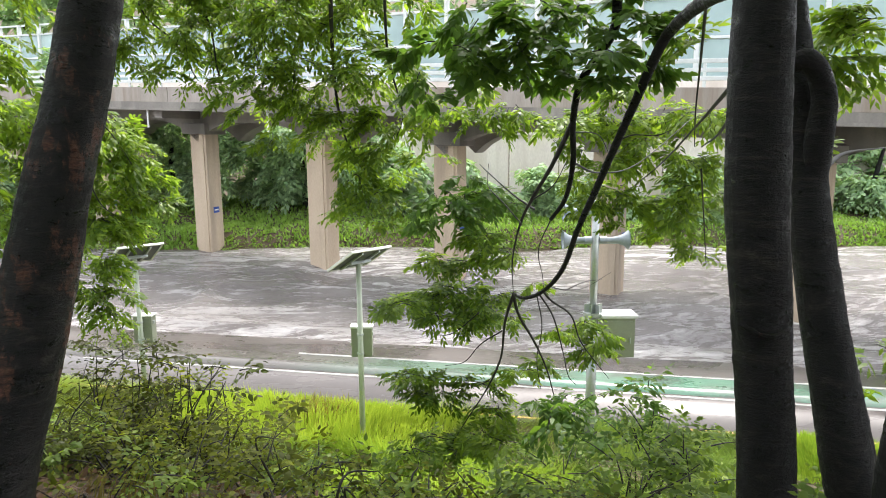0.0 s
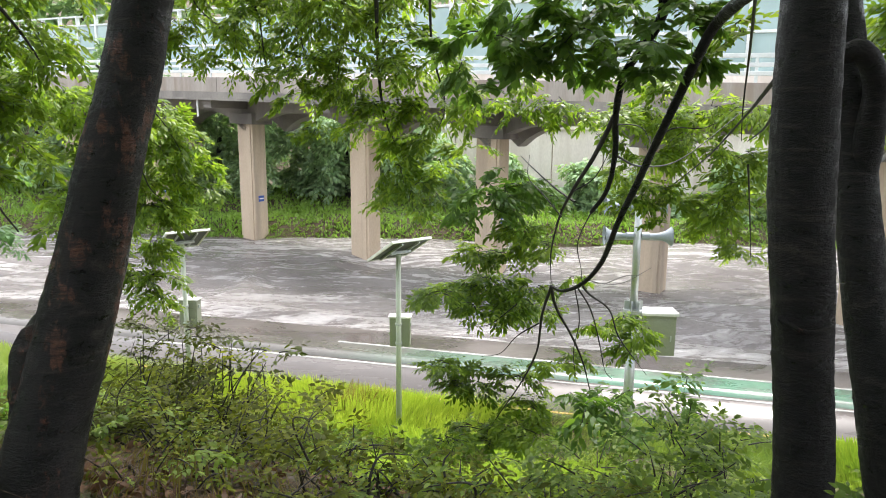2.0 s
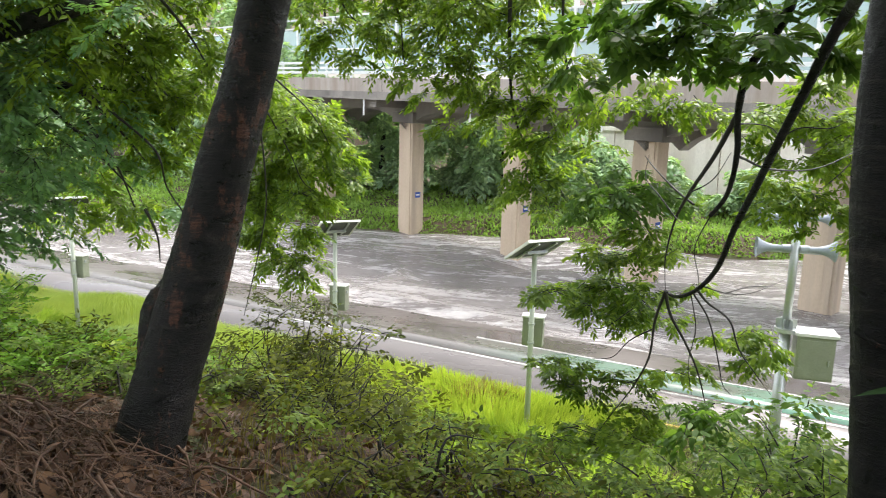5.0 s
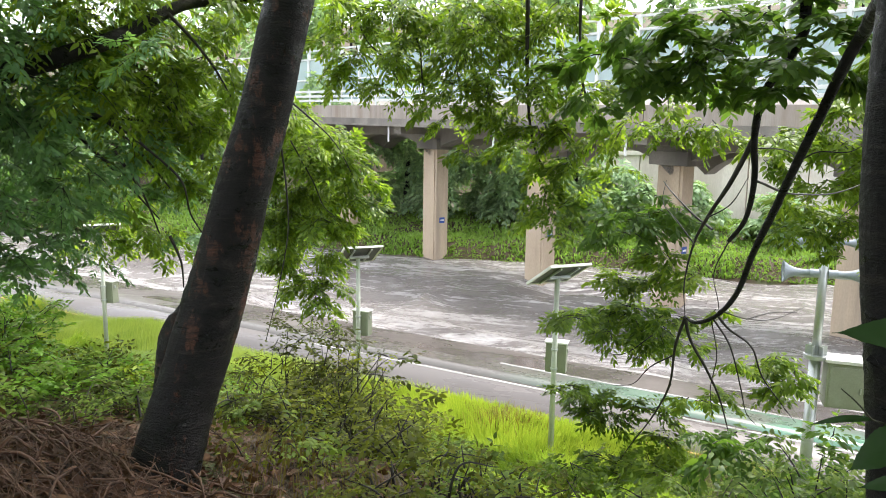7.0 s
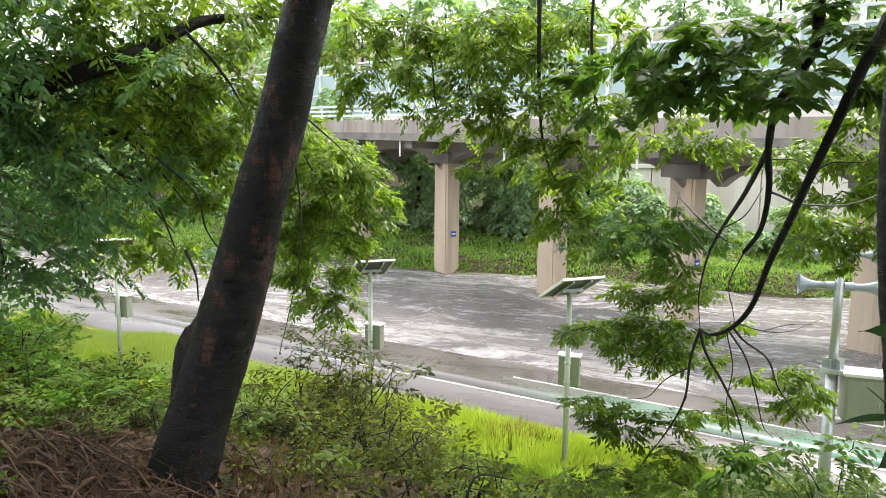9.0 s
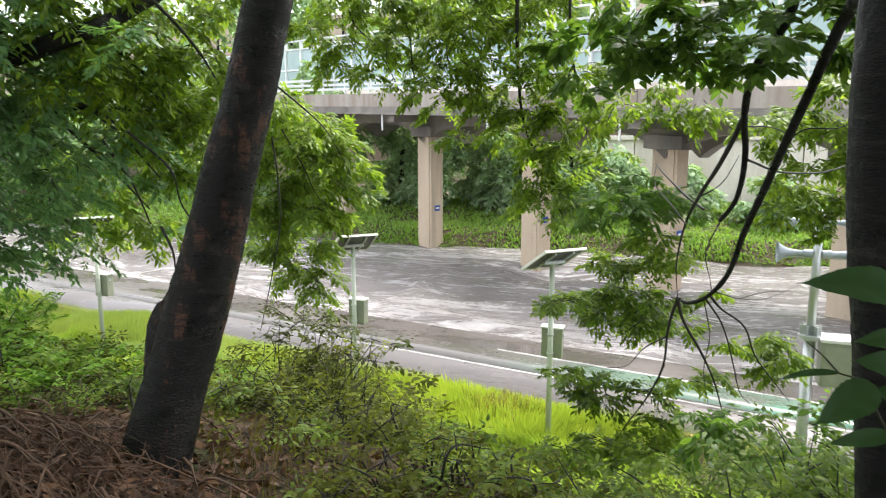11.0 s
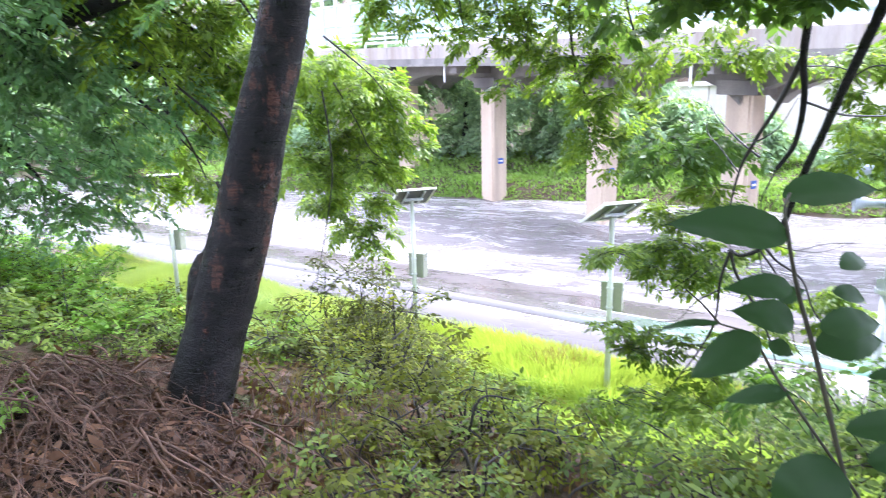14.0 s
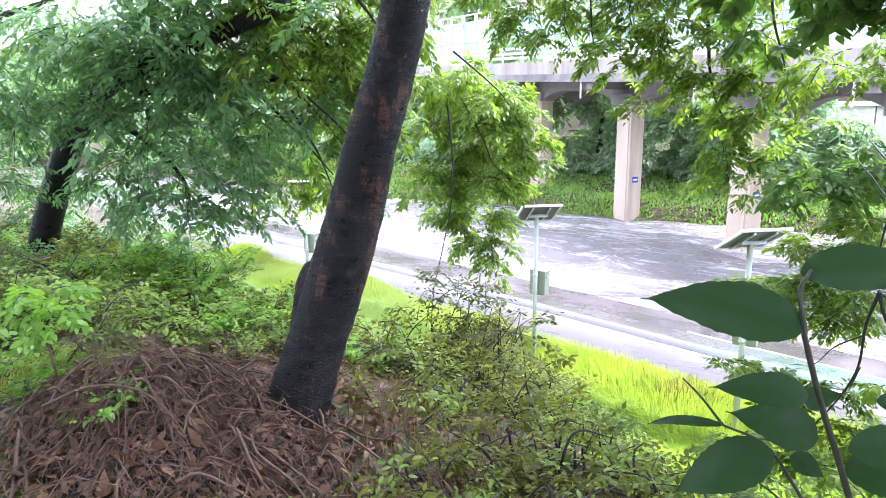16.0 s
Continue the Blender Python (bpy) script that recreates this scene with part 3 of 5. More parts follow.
# ---- lamps and poles on the verge ----
def solar_pole(x, y, turn=0.0):
    p = empty("solar_pole", pose(x, y, 0, 0, 0, turn), "green-grey steel pole with solar panel and control box on the verge", "solar pole", "solar poles")
    smooth(part("pole", rod(bmesh.new(), (0, 0, -0.3), (0, 0, 3.3), 0.052, 0.045, 20), POLE_PAINT, p))
    part("base_flange", boxed((0.26, 0.26, 0.03), pose(0, 0, 0.06), 0.008), STEEL, p)
    # the panel leans down to its far left side
    m = pose(0.02, 0, 3.36, 0, 0, 45) @ pose(0, 0, 0, -30, 0, 0)
    panel = part("solar_panel", boxed((0.80, 0.78, 0.012), m @ pose(0, 0, 0.012)), PV_CELL, p, "dark solar cells")
    part("backsheet", boxed((0.79, 0.77, 0.01), m), PV_BACK, panel)
    for dx, dy, sx, sy in ((0, 0.39, 0.84, 0.035), (0, -0.39, 0.84, 0.035), (0.4, 0, 0.035, 0.8), (-0.4, 0, 0.035, 0.8)):
        part("frame_bar", boxed((sx, sy, 0.045), m @ pose(dx, dy, 0.006), 0.004), LID_PAINT, panel)
    for dx in (-0.18, 0.18):
        part("support_rail", boxed((0.03, 0.7, 0.03), m @ pose(dx, 0, -0.03)), STEEL, panel)
    part("bracket", boxed((0.42, 0.05, 0.05), m @ pose(0, 0, -0.06), 0.005), STEEL, p)
    c = part("control_box", boxed((0.36, 0.2, 0.52), pose(0.01, 0.17, 1.86), 0.012), BOX_PAINT, p, "green-grey steel control box")
    part("lid", boxed((0.40, 0.24, 0.03), pose(0.01, 0.17, 2.135), 0.006), LID_PAINT, c)
    part("door_seam", boxed((0.30, 0.006, 0.46), pose(0.01, 0.068, 1.86), 0.002), BOX_PAINT, c)
    part("hinge", boxed((0.02, 0.05, 0.06), pose(0.2, 0.15, 2.0)), STEEL, c)
    part("latch", boxed((0.03, 0.05, 0.05), pose(-0.185, 0.15, 1.82), 0.005), STEEL, c)
    for z in (1.68, 2.02):
        part("clamp", rod(bmesh.new(), (0, 0, z), (0, 0, z + 0.03), 0.062, seg=16), STEEL, p)
    return p


solar = solar_pole(-0.99, 11.79)
copy_thing(solar, pose(-5.38, 13.1, -0.13, 0, 0, -2))
copy_thing(solar, pose(-12.15, 13.0, 0.0, 0, 0, 3))


def speaker_pole(x, y):
    p = empty("speaker_pole", pose(x, y, 0), "galvanised steel pole with horn loudspeakers and a cabinet", "speaker pole")
    smooth(part("lower_pole", rod(bmesh.new(), (0, 0, -0.3), (0, 0, 2.5), 0.085, 0.08, 24), STEEL, p))
    smooth(part("upper_pole", rod(bmesh.new(), (0, 0, 2.5), (0, 0, 4.38), 0.062, 0.055, 24), STEEL, p))
    part("flange", rod(bmesh.new(), (0, 0, 2.48), (0, 0, 2.54), 0.16, seg=24), STEEL, p)
    for k in range(6):
        a = k * math.pi / 3
        part("gusset", boxed((0.09, 0.012, 0.16), pose(0.1 * math.cos(a), 0.1 * math.sin(a), 2.6, 0, 0, math.degrees(a))), STEEL, p)
    part("cross_arm", boxed((1.05, 0.05, 0.05), pose(0, 0, 3.70), 0.006), STEEL, p)
    for sx in (-1, 1):
        for z in (3.74, 4.2):
            h = bmesh.new()
            prof = [(0.0, 0.045), (0.12, 0.05), (0.2, 0.065), (0.28, 0.095), (0.35, 0.15), (0.36, 0.16), (0.345, 0.145), (0.27, 0.085), (0.2, 0.05)]
            if z > 4 and sx > 0:
                prof = [(u * 0.7, w * 0.7) for u, w in prof]
            rings = [[h.verts.new((sx * (0.17 + u), w * math.cos(a), z + w * math.sin(a))) for a in np.linspace(0, 2 * math.pi, 24, endpoint=False)] for u, w in prof]
            for r0, r1 in zip(rings, rings[1:]):
                for i in range(24):
                    h.faces.new((r0[i], r0[(i + 1) % 24], r1[(i + 1) % 24], r1[i]))
            h.faces.new(rings[0])
            horn = smooth(part("horn", h, HORN_GREY, p, "grey horn loudspeaker"))
            part("driver", rod(bmesh.new(), (sx * 0.06, 0, z), (sx * 0.18, 0, z), 0.06, seg=18), HORN_GREY, horn)
    c = part("cabinet", boxed((0.52, 0.36, 0.66), pose(0.40, 0.02, 2.14), 0.012), BOX_PAINT, p, "green-grey steel cabinet with pale lid")
    part("cabinet_lid", boxed((0.58, 0.42, 0.05), pose(0.40, 0.02, 2.5), 0.01), LID_PAINT, c)
    part("cabinet_door", boxed((0.44, 0.012, 0.58), pose(0.40, -0.165, 2.13), 0.004), BOX_PAINT, c)
    part("cabinet_handle", boxed((0.02, 0.02, 0.09), pose(0.58, -0.178, 2.1), 0.004), STEEL, c)
    return p


speaker_pole(2.91, 11.3)


# ---- grass and herbs ----
def scatter(n, x0, x1, c0, c1, seed, power=1.0):
    r = np.random.default_rng(seed)
    x = r.uniform(x0, x1, n)
    c = c0 + (c1 - c0) * r.random(n) ** power
    return np.column_stack([x, c - 0.2 * x])


def field(name, n, x0, x1, c0, c1, h, mat, label, seed, width=0.01, lean=0.45, patch=0.35):
    xy = scatter(n, x0, x1, c0, c1, seed)
    k = np.sin(xy[:, 0] * 1.1 + 0.7 * np.sin(xy[:, 1] * 1.3 + seed)) * np.sin(xy[:, 1] * 1.5 + 1.1 * xy[:, 0] * 0.4)
    hh = h * (1 + patch * k)
    ob = blades(name, xy, height(xy[:, 0], xy[:, 1]) - 0.02, hh, mat, None, seed, lean, width)
    return tagged(ob, label, "grass", kind="stuff")


field("verge_grass", 46000, -20, 2.6, 10.4, 13.15, 0.42, GRASS, "lush bright green verge grass beside the wet path", 11, 0.008)
field("slope_grass", 56000, -14, 5, 4.6, 11.0, 0.5, GRASS_SLOPE, "long pale green grass on the bank", 12, 0.011, 0.7)
field("verge_grass", 12000, 2.6, 9, 11.5, 12.9, 0.3, GRASS_SLOPE, "lower grass beside the wet path", 13, 0.012)
field("near_grass", 9000, -3.0, -0.9, 0.4, 1.9, 0.2, GRASS_SLOPE, "thin fresh grass at the brush pile", 14, 0.0028, 0.9)
field("near_grass", 2600, -2.3, -1.35, 1.0, 1.38, 0.24, GRASS_SLOPE, "long fresh grass in front of the brush pile", 20, 0.0035, 0.9)
field("dry_grass", 1600, -1.6, 1.0, 1.6, 3.2, 0.12, GRASS_DRY, "thin dry grass stalks on the bank top", 19, 0.0025, 0.6)


def bank_grass():
    r = np.random.default_rng(15)
    n = 60000
    xy = np.column_stack([r.uniform(-40, 26, n), 32.6 + 9.5 * r.random(n) ** 1.3])
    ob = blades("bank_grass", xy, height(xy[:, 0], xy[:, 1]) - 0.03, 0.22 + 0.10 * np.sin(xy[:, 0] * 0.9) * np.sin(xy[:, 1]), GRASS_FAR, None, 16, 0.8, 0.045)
    return tagged(ob, "rough green grass on the far bank", "grass", kind="stuff")


bank_grass()
r = np.random.default_rng(17)
dry = np.column_stack([r.normal(-2.0, 0.32, 900), r.normal(12.6, 0.25, 900)])
tagged(blades("dry_tuft", dry, height(dry[:, 0], dry[:, 1]), np.full(900, 0.45), GRASS_DRY, None, 18, 0.5, 0.012), "brown dried grass tuft on the verge", "grass", kind="stuff")


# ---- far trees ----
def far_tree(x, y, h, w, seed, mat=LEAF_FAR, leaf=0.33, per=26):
    z0 = float(height(np.array(x), np.array(y)))
    t = empty("tree", pose(x, y, z0), "leafy green tree on the far bank", "tree", "far bank trees")
    rg = np.random.default_rng(seed)
    lean = rg.normal(size=2) * 0.3
    smooth(limb("trunk", [(0, 0, -0.3), (lean[0] * 0.5, lean[1] * 0.5, h * 0.4), (lean[0], lean[1], h * 0.8)], 0.16 + h * 0.008, 0.05, BARK_PLAIN, t, 8, 0.02, seed, 4))
    cl = []
    for k in range(int(10 + h)):
        a, s = rg.uniform(0, 6.28), rg.random()
        rr = w * (0.25 + 0.75 * math.sin(math.pi * (0.2 + 0.75 * s))) * rg.uniform(0.3, 0.9)
        cl.append((rr * math.cos(a), rr * math.sin(a), h * (0.08 + 0.86 * s), w * rg.uniform(0.28, 0.45)))
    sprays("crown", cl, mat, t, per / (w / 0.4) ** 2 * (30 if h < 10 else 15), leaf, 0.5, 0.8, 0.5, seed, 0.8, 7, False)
    return t


spots = [(-31, 41, 8), (-26, 40, 7), (-22, 42, 9), (-18.5, 39.5, 7.5), (-15.5, 40.5, 8.2), (-12.2, 39.2, 6.6), (-9.4, 39.8, 5.2), (-7.2, 38.6, 5.6), (-4.6, 39.6, 5.0), (-1.8, 38.4, 3.4), (1.2, 38.0, 2.6),
         (5.5, 37.4, 2.4), (9.5, 37.0, 2.6), (14, 36.5, 3.2), (19, 37.5, 4.2), (24, 38, 5)]
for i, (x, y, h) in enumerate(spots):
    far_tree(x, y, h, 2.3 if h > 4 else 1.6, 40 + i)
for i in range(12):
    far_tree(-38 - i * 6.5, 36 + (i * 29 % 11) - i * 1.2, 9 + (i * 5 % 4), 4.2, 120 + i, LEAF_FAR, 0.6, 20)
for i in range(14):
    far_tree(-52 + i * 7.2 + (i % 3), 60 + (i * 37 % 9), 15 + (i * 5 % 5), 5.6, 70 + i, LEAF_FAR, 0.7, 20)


# ---- near trees ----
def tree(name, at, label):
    return empty(name, pose(*at), label, "tree")


def local(points, at):
    return [tuple(np.round(np.array(p[:3]) - np.array(at), 3)) + tuple(p[3:]) for p in points]


def trunk_mesh(points, radii, material, parent, seed, name="trunk"):
    path = spline(points, 14)
    s = np.linspace(0, len(radii) - 1, len(path))
    rr = np.interp(s, np.arange(len(radii)), radii)
    return tubes(name, [(path, rr)], material, parent, 28, 0.012, seed)


# the leaning tree by the brush pile
AT = (-1.27, 2.7, 3.8)
leaning = tree("leaning_tree", AT, "leaning wet black-barked tree with reddish patches")
trunk_mesh(local([(-1.30, 2.66, 3.6), (-1.27, 2.7, 3.88), (-1.24, 2.85, 4.27), (-1.17, 3.0, 4.71), (-1.08, 3.1, 5.2), (-0.99, 3.2, 5.66), (-0.9, 3.3, 6.2), (-0.7, 3.5, 7.2), (-0.3, 3.9, 8.6)], AT),
           [0.25, 0.16, 0.142, 0.142, 0.125, 0.115, 0.11, 0.10, 0.08], BARK, leaning, 5)
limb("burl", local([(-1.29, 2.84, 4.24), (-1.345, 2.93, 4.50), (-1.23, 2.98, 4.70)], AT), 0.085, 0.075, BARK, leaning, 12, 0.06, 6)
CAN1 = [(-2.56, 6.75, 6.85, 0.24), (-2.45, 7.18, 6.75, 0.26), (-2.09, 7.1, 6.83, 0.28), (-2.38, 7.03, 6.43, 0.25), (-1.97, 6.96, 6.4, 0.23), (-2.58, 6.88, 6.19, 0.17), (-2.03, 6.81, 6.05, 0.15), (-1.83, 7.24, 6.2, 0.23), (-1.67, 7.17, 6.59, 0.27), (-1.77, 7.09, 6.86, 0.26), (-1.2, 7.02, 6.76, 0.28), (-1.29, 6.95, 6.37, 0.24), (-0.98, 6.87, 6.5, 0.24), (-0.85, 6.8, 6.12, 0.23)]
CAN2 = [(-1.17, 6.75, 6.02, 0.21), (-0.84, 7.18, 6.82, 0.25), (-0.59, 7.1, 6.47, 0.24), (-0.36, 7.03, 6.65, 0.22), (-0.34, 6.96, 6.28, 0.21), (-0.23, 6.88, 6.77, 0.17), (-0.47, 6.81, 6, 0.23), (-0.27, 7.24, 5.98, 0.22), (-0.82, 7.17, 5.82, 0.22), (-1.1, 7.09, 5.77, 0.19), (-1.37, 7.02, 5.71, 0.15), (-1.17, 6.95, 5.43, 0.13), (-0.42, 6.87, 5.64, 0.23)]
CAN3 = [(-0.13, 6.75, 5.63, 0.2), (-0.7, 7.18, 5.49, 0.19), (-0.4, 7.1, 5.32, 0.22), (-0.11, 7.03, 5.32, 0.18), (0.1, 6.96, 5.53, 0.14), (-0.41, 6.88, 5.05, 0.18), (-0.23, 6.81, 4.84, 0.2), (-0.02, 7.24, 5.04, 0.14), (-0.51, 7.17, 4.75, 0.13), (-0.05, 7.09, 4.77, 0.15), (0.21, 7.02, 5.22, 0.11), (0.37, 6.95, 5.27, 0.11), (0.05, 6.87, 6, 0.19), (0.16, 6.8, 6.58, 0.14)]
CAN4 = [(0.4, 6.35, 5.66, 0.16), (0.61, 6.78, 5.72, 0.17), (0.85, 6.7, 5.62, 0.17), (1.03, 6.63, 5.66, 0.14), (1.21, 6.56, 5.57, 0.1), (0.7, 6.48, 5.85, 0.1), (-2.51, 6.41, 6.46, 0.17), (-1.79, 6.84, 5.93, 0.12), (-1.41, 6.77, 5.87, 0.14), (-0.15, 6.69, 4.64, 0.1), (-0.86, 6.62, 6.76, 0.16)]
CAN5 = [(0.4, 6.05, 4.92, 0.17), (0.61, 6.48, 4.85, 0.18), (0.79, 6.4, 4.95, 0.15), (0.93, 6.33, 4.82, 0.12), (0.65, 6.26, 5.1, 0.1), (0.53, 6.18, 4.75, 0.12), (0.34, 6.11, 4.75, 0.09)]
PLUME = [(-4.01, 8.05, 5.79, 0.2), (-4.03, 8.65, 5.95, 0.16), (-3.81, 8.55, 5.66, 0.25), (-3.42, 8.44, 5.57, 0.2), (-3.2, 8.34, 5.29, 0.25), (-3.48, 8.24, 5.22, 0.27), (-3.75, 8.14, 5.36, 0.24), (-3.15, 8.73, 4.98, 0.2), (-3.44, 8.63, 4.83, 0.28), (-3.82, 8.53, 4.83, 0.3), (-2.91, 8.43, 4.72, 0.13), (-4.04, 8.33, 4.91, 0.22), (-3.91, 8.22, 4.47, 0.29), (-3.43, 8.12, 4.49, 0.25), (-3.41, 8.72, 4.36, 0.16), (-4.06, 8.05, 4.4, 0.21), (-4.09, 8.65, 4.02, 0.27), (-3.67, 8.55, 3.98, 0.24), (-4.33, 8.44, 3.88, 0.21), (-3.83, 8.34, 3.61, 0.22), (-3.43, 8.24, 3.66, 0.18), (-3.48, 8.14, 3.41, 0.17), (-4.29, 8.73, 3.55, 0.17), (-3.57, 8.63, 3.08, 0.09), (-4.56, 8.53, 3.93, 0.18)]
sprays("crown", local(CAN1 + CAN2 + CAN3 + CAN4, AT), LEAF, leaning, 240, 0.074, 0.40, 0.30, 0.5, 21)
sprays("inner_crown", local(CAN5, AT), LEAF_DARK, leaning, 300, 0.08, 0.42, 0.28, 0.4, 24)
# Crown above the view, added to keep sky light off trunks and bank
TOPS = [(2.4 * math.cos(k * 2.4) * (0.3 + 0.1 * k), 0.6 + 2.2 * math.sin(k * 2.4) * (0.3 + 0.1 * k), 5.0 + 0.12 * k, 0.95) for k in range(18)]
sprays("unseen_shade_crown", TOPS, LEAF_DARK, leaning, 6, 0.22, 0.45, 0.7, 0.4, 23, 0.5, 9, False)
PLUME2 = [(-4.11, 7.6, 5.74, 0.22), (-4.12, 8.11, 5.47, 0.24), (-4.34, 8.02, 5.11, 0.24), (-3.74, 7.94, 5.81, 0.19), (-3.44, 7.85, 5.4, 0.18), (-4.38, 7.76, 4.6, 0.16), (-4.13, 7.67, 4.36, 0.21), (-4.27, 8.19, 4.65, 0.25), (-3.26, 8.1, 5.53, 0.16)]
sprays("drooping_crown", local(PLUME + PLUME2, AT), LEAF, leaning, 260, 0.085, 0.40, 0.34, 0.55, 22)
for i, pts in enumerate((
        [(-2.43, 7, 6.89), (-2.3, 7, 6.54), (-2.05, 7, 6.3), (-1.85, 7, 5.95)],
        [(-2.04, 7, 6.92), (-1.73, 7, 6.51), (-1.66, 7, 6.06), (-1.58, 7, 5.71)],
        [(-0.52, 6.6, 6.98), (-0.54, 6.72, 6.56), (-0.55, 6.84, 6.11), (-0.53, 6.96, 5.64), (-0.45, 7.08, 5.32), (-0.23, 7.2, 5.03)],
        [(-0.04, 6.6, 6.94), (-0.06, 6.7, 6.53), (-0.04, 6.8, 6.09), (0.07, 6.9, 5.64), (-0, 7, 5.4)],
        [(-3.55, 7.4, 6.02), (-3.3, 7.67, 5.73), (-3.15, 7.93, 5.47), (-3.04, 8.2, 5.06)],
        [(-3.01, 6.5, 5.4), (-3.01, 6.58, 4.96), (-3.05, 6.65, 4.47), (-3.24, 6.72, 3.82), (-3.45, 6.8, 3.24)],
        [(-3.58, 7.6, 5.5), (-3.4, 7.8, 5.02), (-3.36, 8, 4.69), (-3.29, 8.2, 4.53)],
        [(-1.43, 7, 6.85), (-1.28, 7, 6.54), (-1.3, 7, 6.21), (-1.19, 7, 5.93)],
        [(-1.02, 7, 6.63), (-0.75, 6.95, 6.48), (-0.55, 6.9, 6.41)])):
    limb("branch", local(pts, AT), (0.012, 0.012, 0.026, 0.018, 0.014, 0.011, 0.01, 0.01, 0.008)[i], 0.004, TWIG, leaning, 6, 0.05, 30 + i, 6)

# the two trunks and the forked limb
AT = (1.5, 2.65, 3.8)
right = tree("straight_tree", AT, "straight dark-barked tree with a scarred ring and forked limbs")
trunk_mesh(local([(1.585, 2.65, 3.4), (1.565, 2.65, 4.1), (1.52, 2.65, 4.6), (1.487, 2.65, 4.9), (1.445, 2.65, 5.33), (1.435, 2.66, 5.85), (1.43, 2.7, 6.6), (1.48, 2.8, 8.2)], AT),
           [0.112, 0.099, 0.092, 0.096, 0.1, 0.092, 0.086, 0.07], BARK_PLAIN, right, 7)
limb("scar_ring", local([(1.40, 2.60, 4.83), (1.467, 2.552, 4.80), (1.54, 2.567, 4.815), (1.58, 2.63, 4.83)], AT), 0.009, 0.006, BARK, right, 8, 0.25, 9)
LIMB1 = [(1.37, 2.8, 6.04), (1.42, 3.6, 6.17), (1.4, 4.3, 6.31), (1.41, 4.41, 6.05), (1.36, 4.53, 5.91), (1.27, 4.64, 5.75), (1.25, 4.76, 5.52), (1.28, 4.87, 5.28), (1.26, 4.99, 5.02), (1.18, 5.1, 4.86)]
LIMB2 = [(1.43, 2.75, 5.92), (1.5, 3.3, 5.97), (1.6, 4, 5.97), (1.57, 4.14, 5.87), (1.51, 4.29, 5.63), (1.43, 4.43, 5.36), (1.36, 4.58, 5.09), (1.29, 4.72, 4.84), (1.23, 4.87, 4.56), (1.13, 5.01, 4.38), (1.02, 5.16, 4.29), (0.95, 5.3, 4.29)]
TWIGS = [[(1.25, 4.8, 5.5), (1.16, 4.9, 5.26), (1.04, 5, 5.02), (0.97, 5.1, 4.83), (0.93, 5.2, 4.55), (0.95, 5.3, 4.29)],
         [(0.95, 5.3, 4.29), (1, 5.36, 4.11), (1.13, 5.42, 3.88), (1.23, 5.48, 3.66), (1.3, 5.54, 3.43), (1.33, 5.6, 3.32)],
         [(0.95, 5.3, 4.28), (0.9, 5.4, 4.04), (0.88, 5.5, 3.73), (0.78, 5.6, 3.44), (0.62, 5.7, 3.13), (0.52, 5.8, 2.91)],
         [(0.89, 5.5, 3.95), (0.73, 5.63, 3.8), (0.61, 5.77, 3.61), (0.45, 5.9, 3.53)],
         [(1.16, 5.3, 4.32), (1.24, 5.36, 4.22), (1.4, 5.42, 4.09), (1.49, 5.48, 3.87), (1.65, 5.54, 3.65), (1.75, 5.6, 3.52)],
         [(1.13, 5.3, 4.3), (1.26, 5.38, 4.09), (1.35, 5.45, 3.8), (1.41, 5.52, 3.58), (1.49, 5.6, 3.47)],
         [(1.12, 5.3, 4.29), (1.18, 5.4, 4.01), (1.16, 5.5, 3.72), (1.21, 5.6, 3.44)],
         [(1.19, 5.3, 4.35), (1.36, 5.5, 4.27), (1.56, 5.7, 4.24), (1.81, 5.9, 4.32)],
         [(1.35, 5.4, 4.29), (1.55, 5.65, 4.3), (1.74, 5.9, 4.26)],
         [(0.89, 5.6, 3.7), (0.82, 5.75, 3.47), (0.69, 5.9, 3.34)],
         [(1.19, 5.1, 4.88), (1.11, 5.17, 4.64), (1.15, 5.23, 4.44), (1.17, 5.3, 4.33)],
         [(0.75, 5.9, 4), (0.49, 6.1, 3.74), (0.23, 6.3, 3.72)],
         [(0.97, 5, 4.84), (0.86, 5.13, 4.97), (0.76, 5.27, 5.08), (0.77, 5.4, 5.23)],
         [(1.03, 4.9, 5.02), (1.16, 4.9, 5.11), (1.25, 4.9, 5.28)],
         [(1.26, 4.8, 5.45), (1.4, 4.97, 5.45), (1.51, 5.13, 5.42), (1.61, 5.3, 5.31)],
         [(1.45, 4.6, 5.36), (1.53, 4.47, 5.43), (1.64, 4.33, 5.43), (1.68, 4.2, 5.46)],
         [(0.52, 5.8, 2.91), (0.3, 5.9, 2.9), (0.15, 6, 2.76)]]
limb("limb", local(LIMB1, AT), 0.036, 0.013, BARK_PLAIN, right, 12, 0.03, 41)
limb("limb", local(LIMB2, AT), 0.034, 0.010, BARK_PLAIN, right, 12, 0.03, 42)
for i, pts in enumerate(TWIGS):
    limb("branch", local(pts, AT), (0.018, 0.014, 0.012, 0.006, 0.010, 0.008)[i] if i < 6 else 0.005, 0.002, TWIG, right, 6, 0.05, 50 + i, 6)
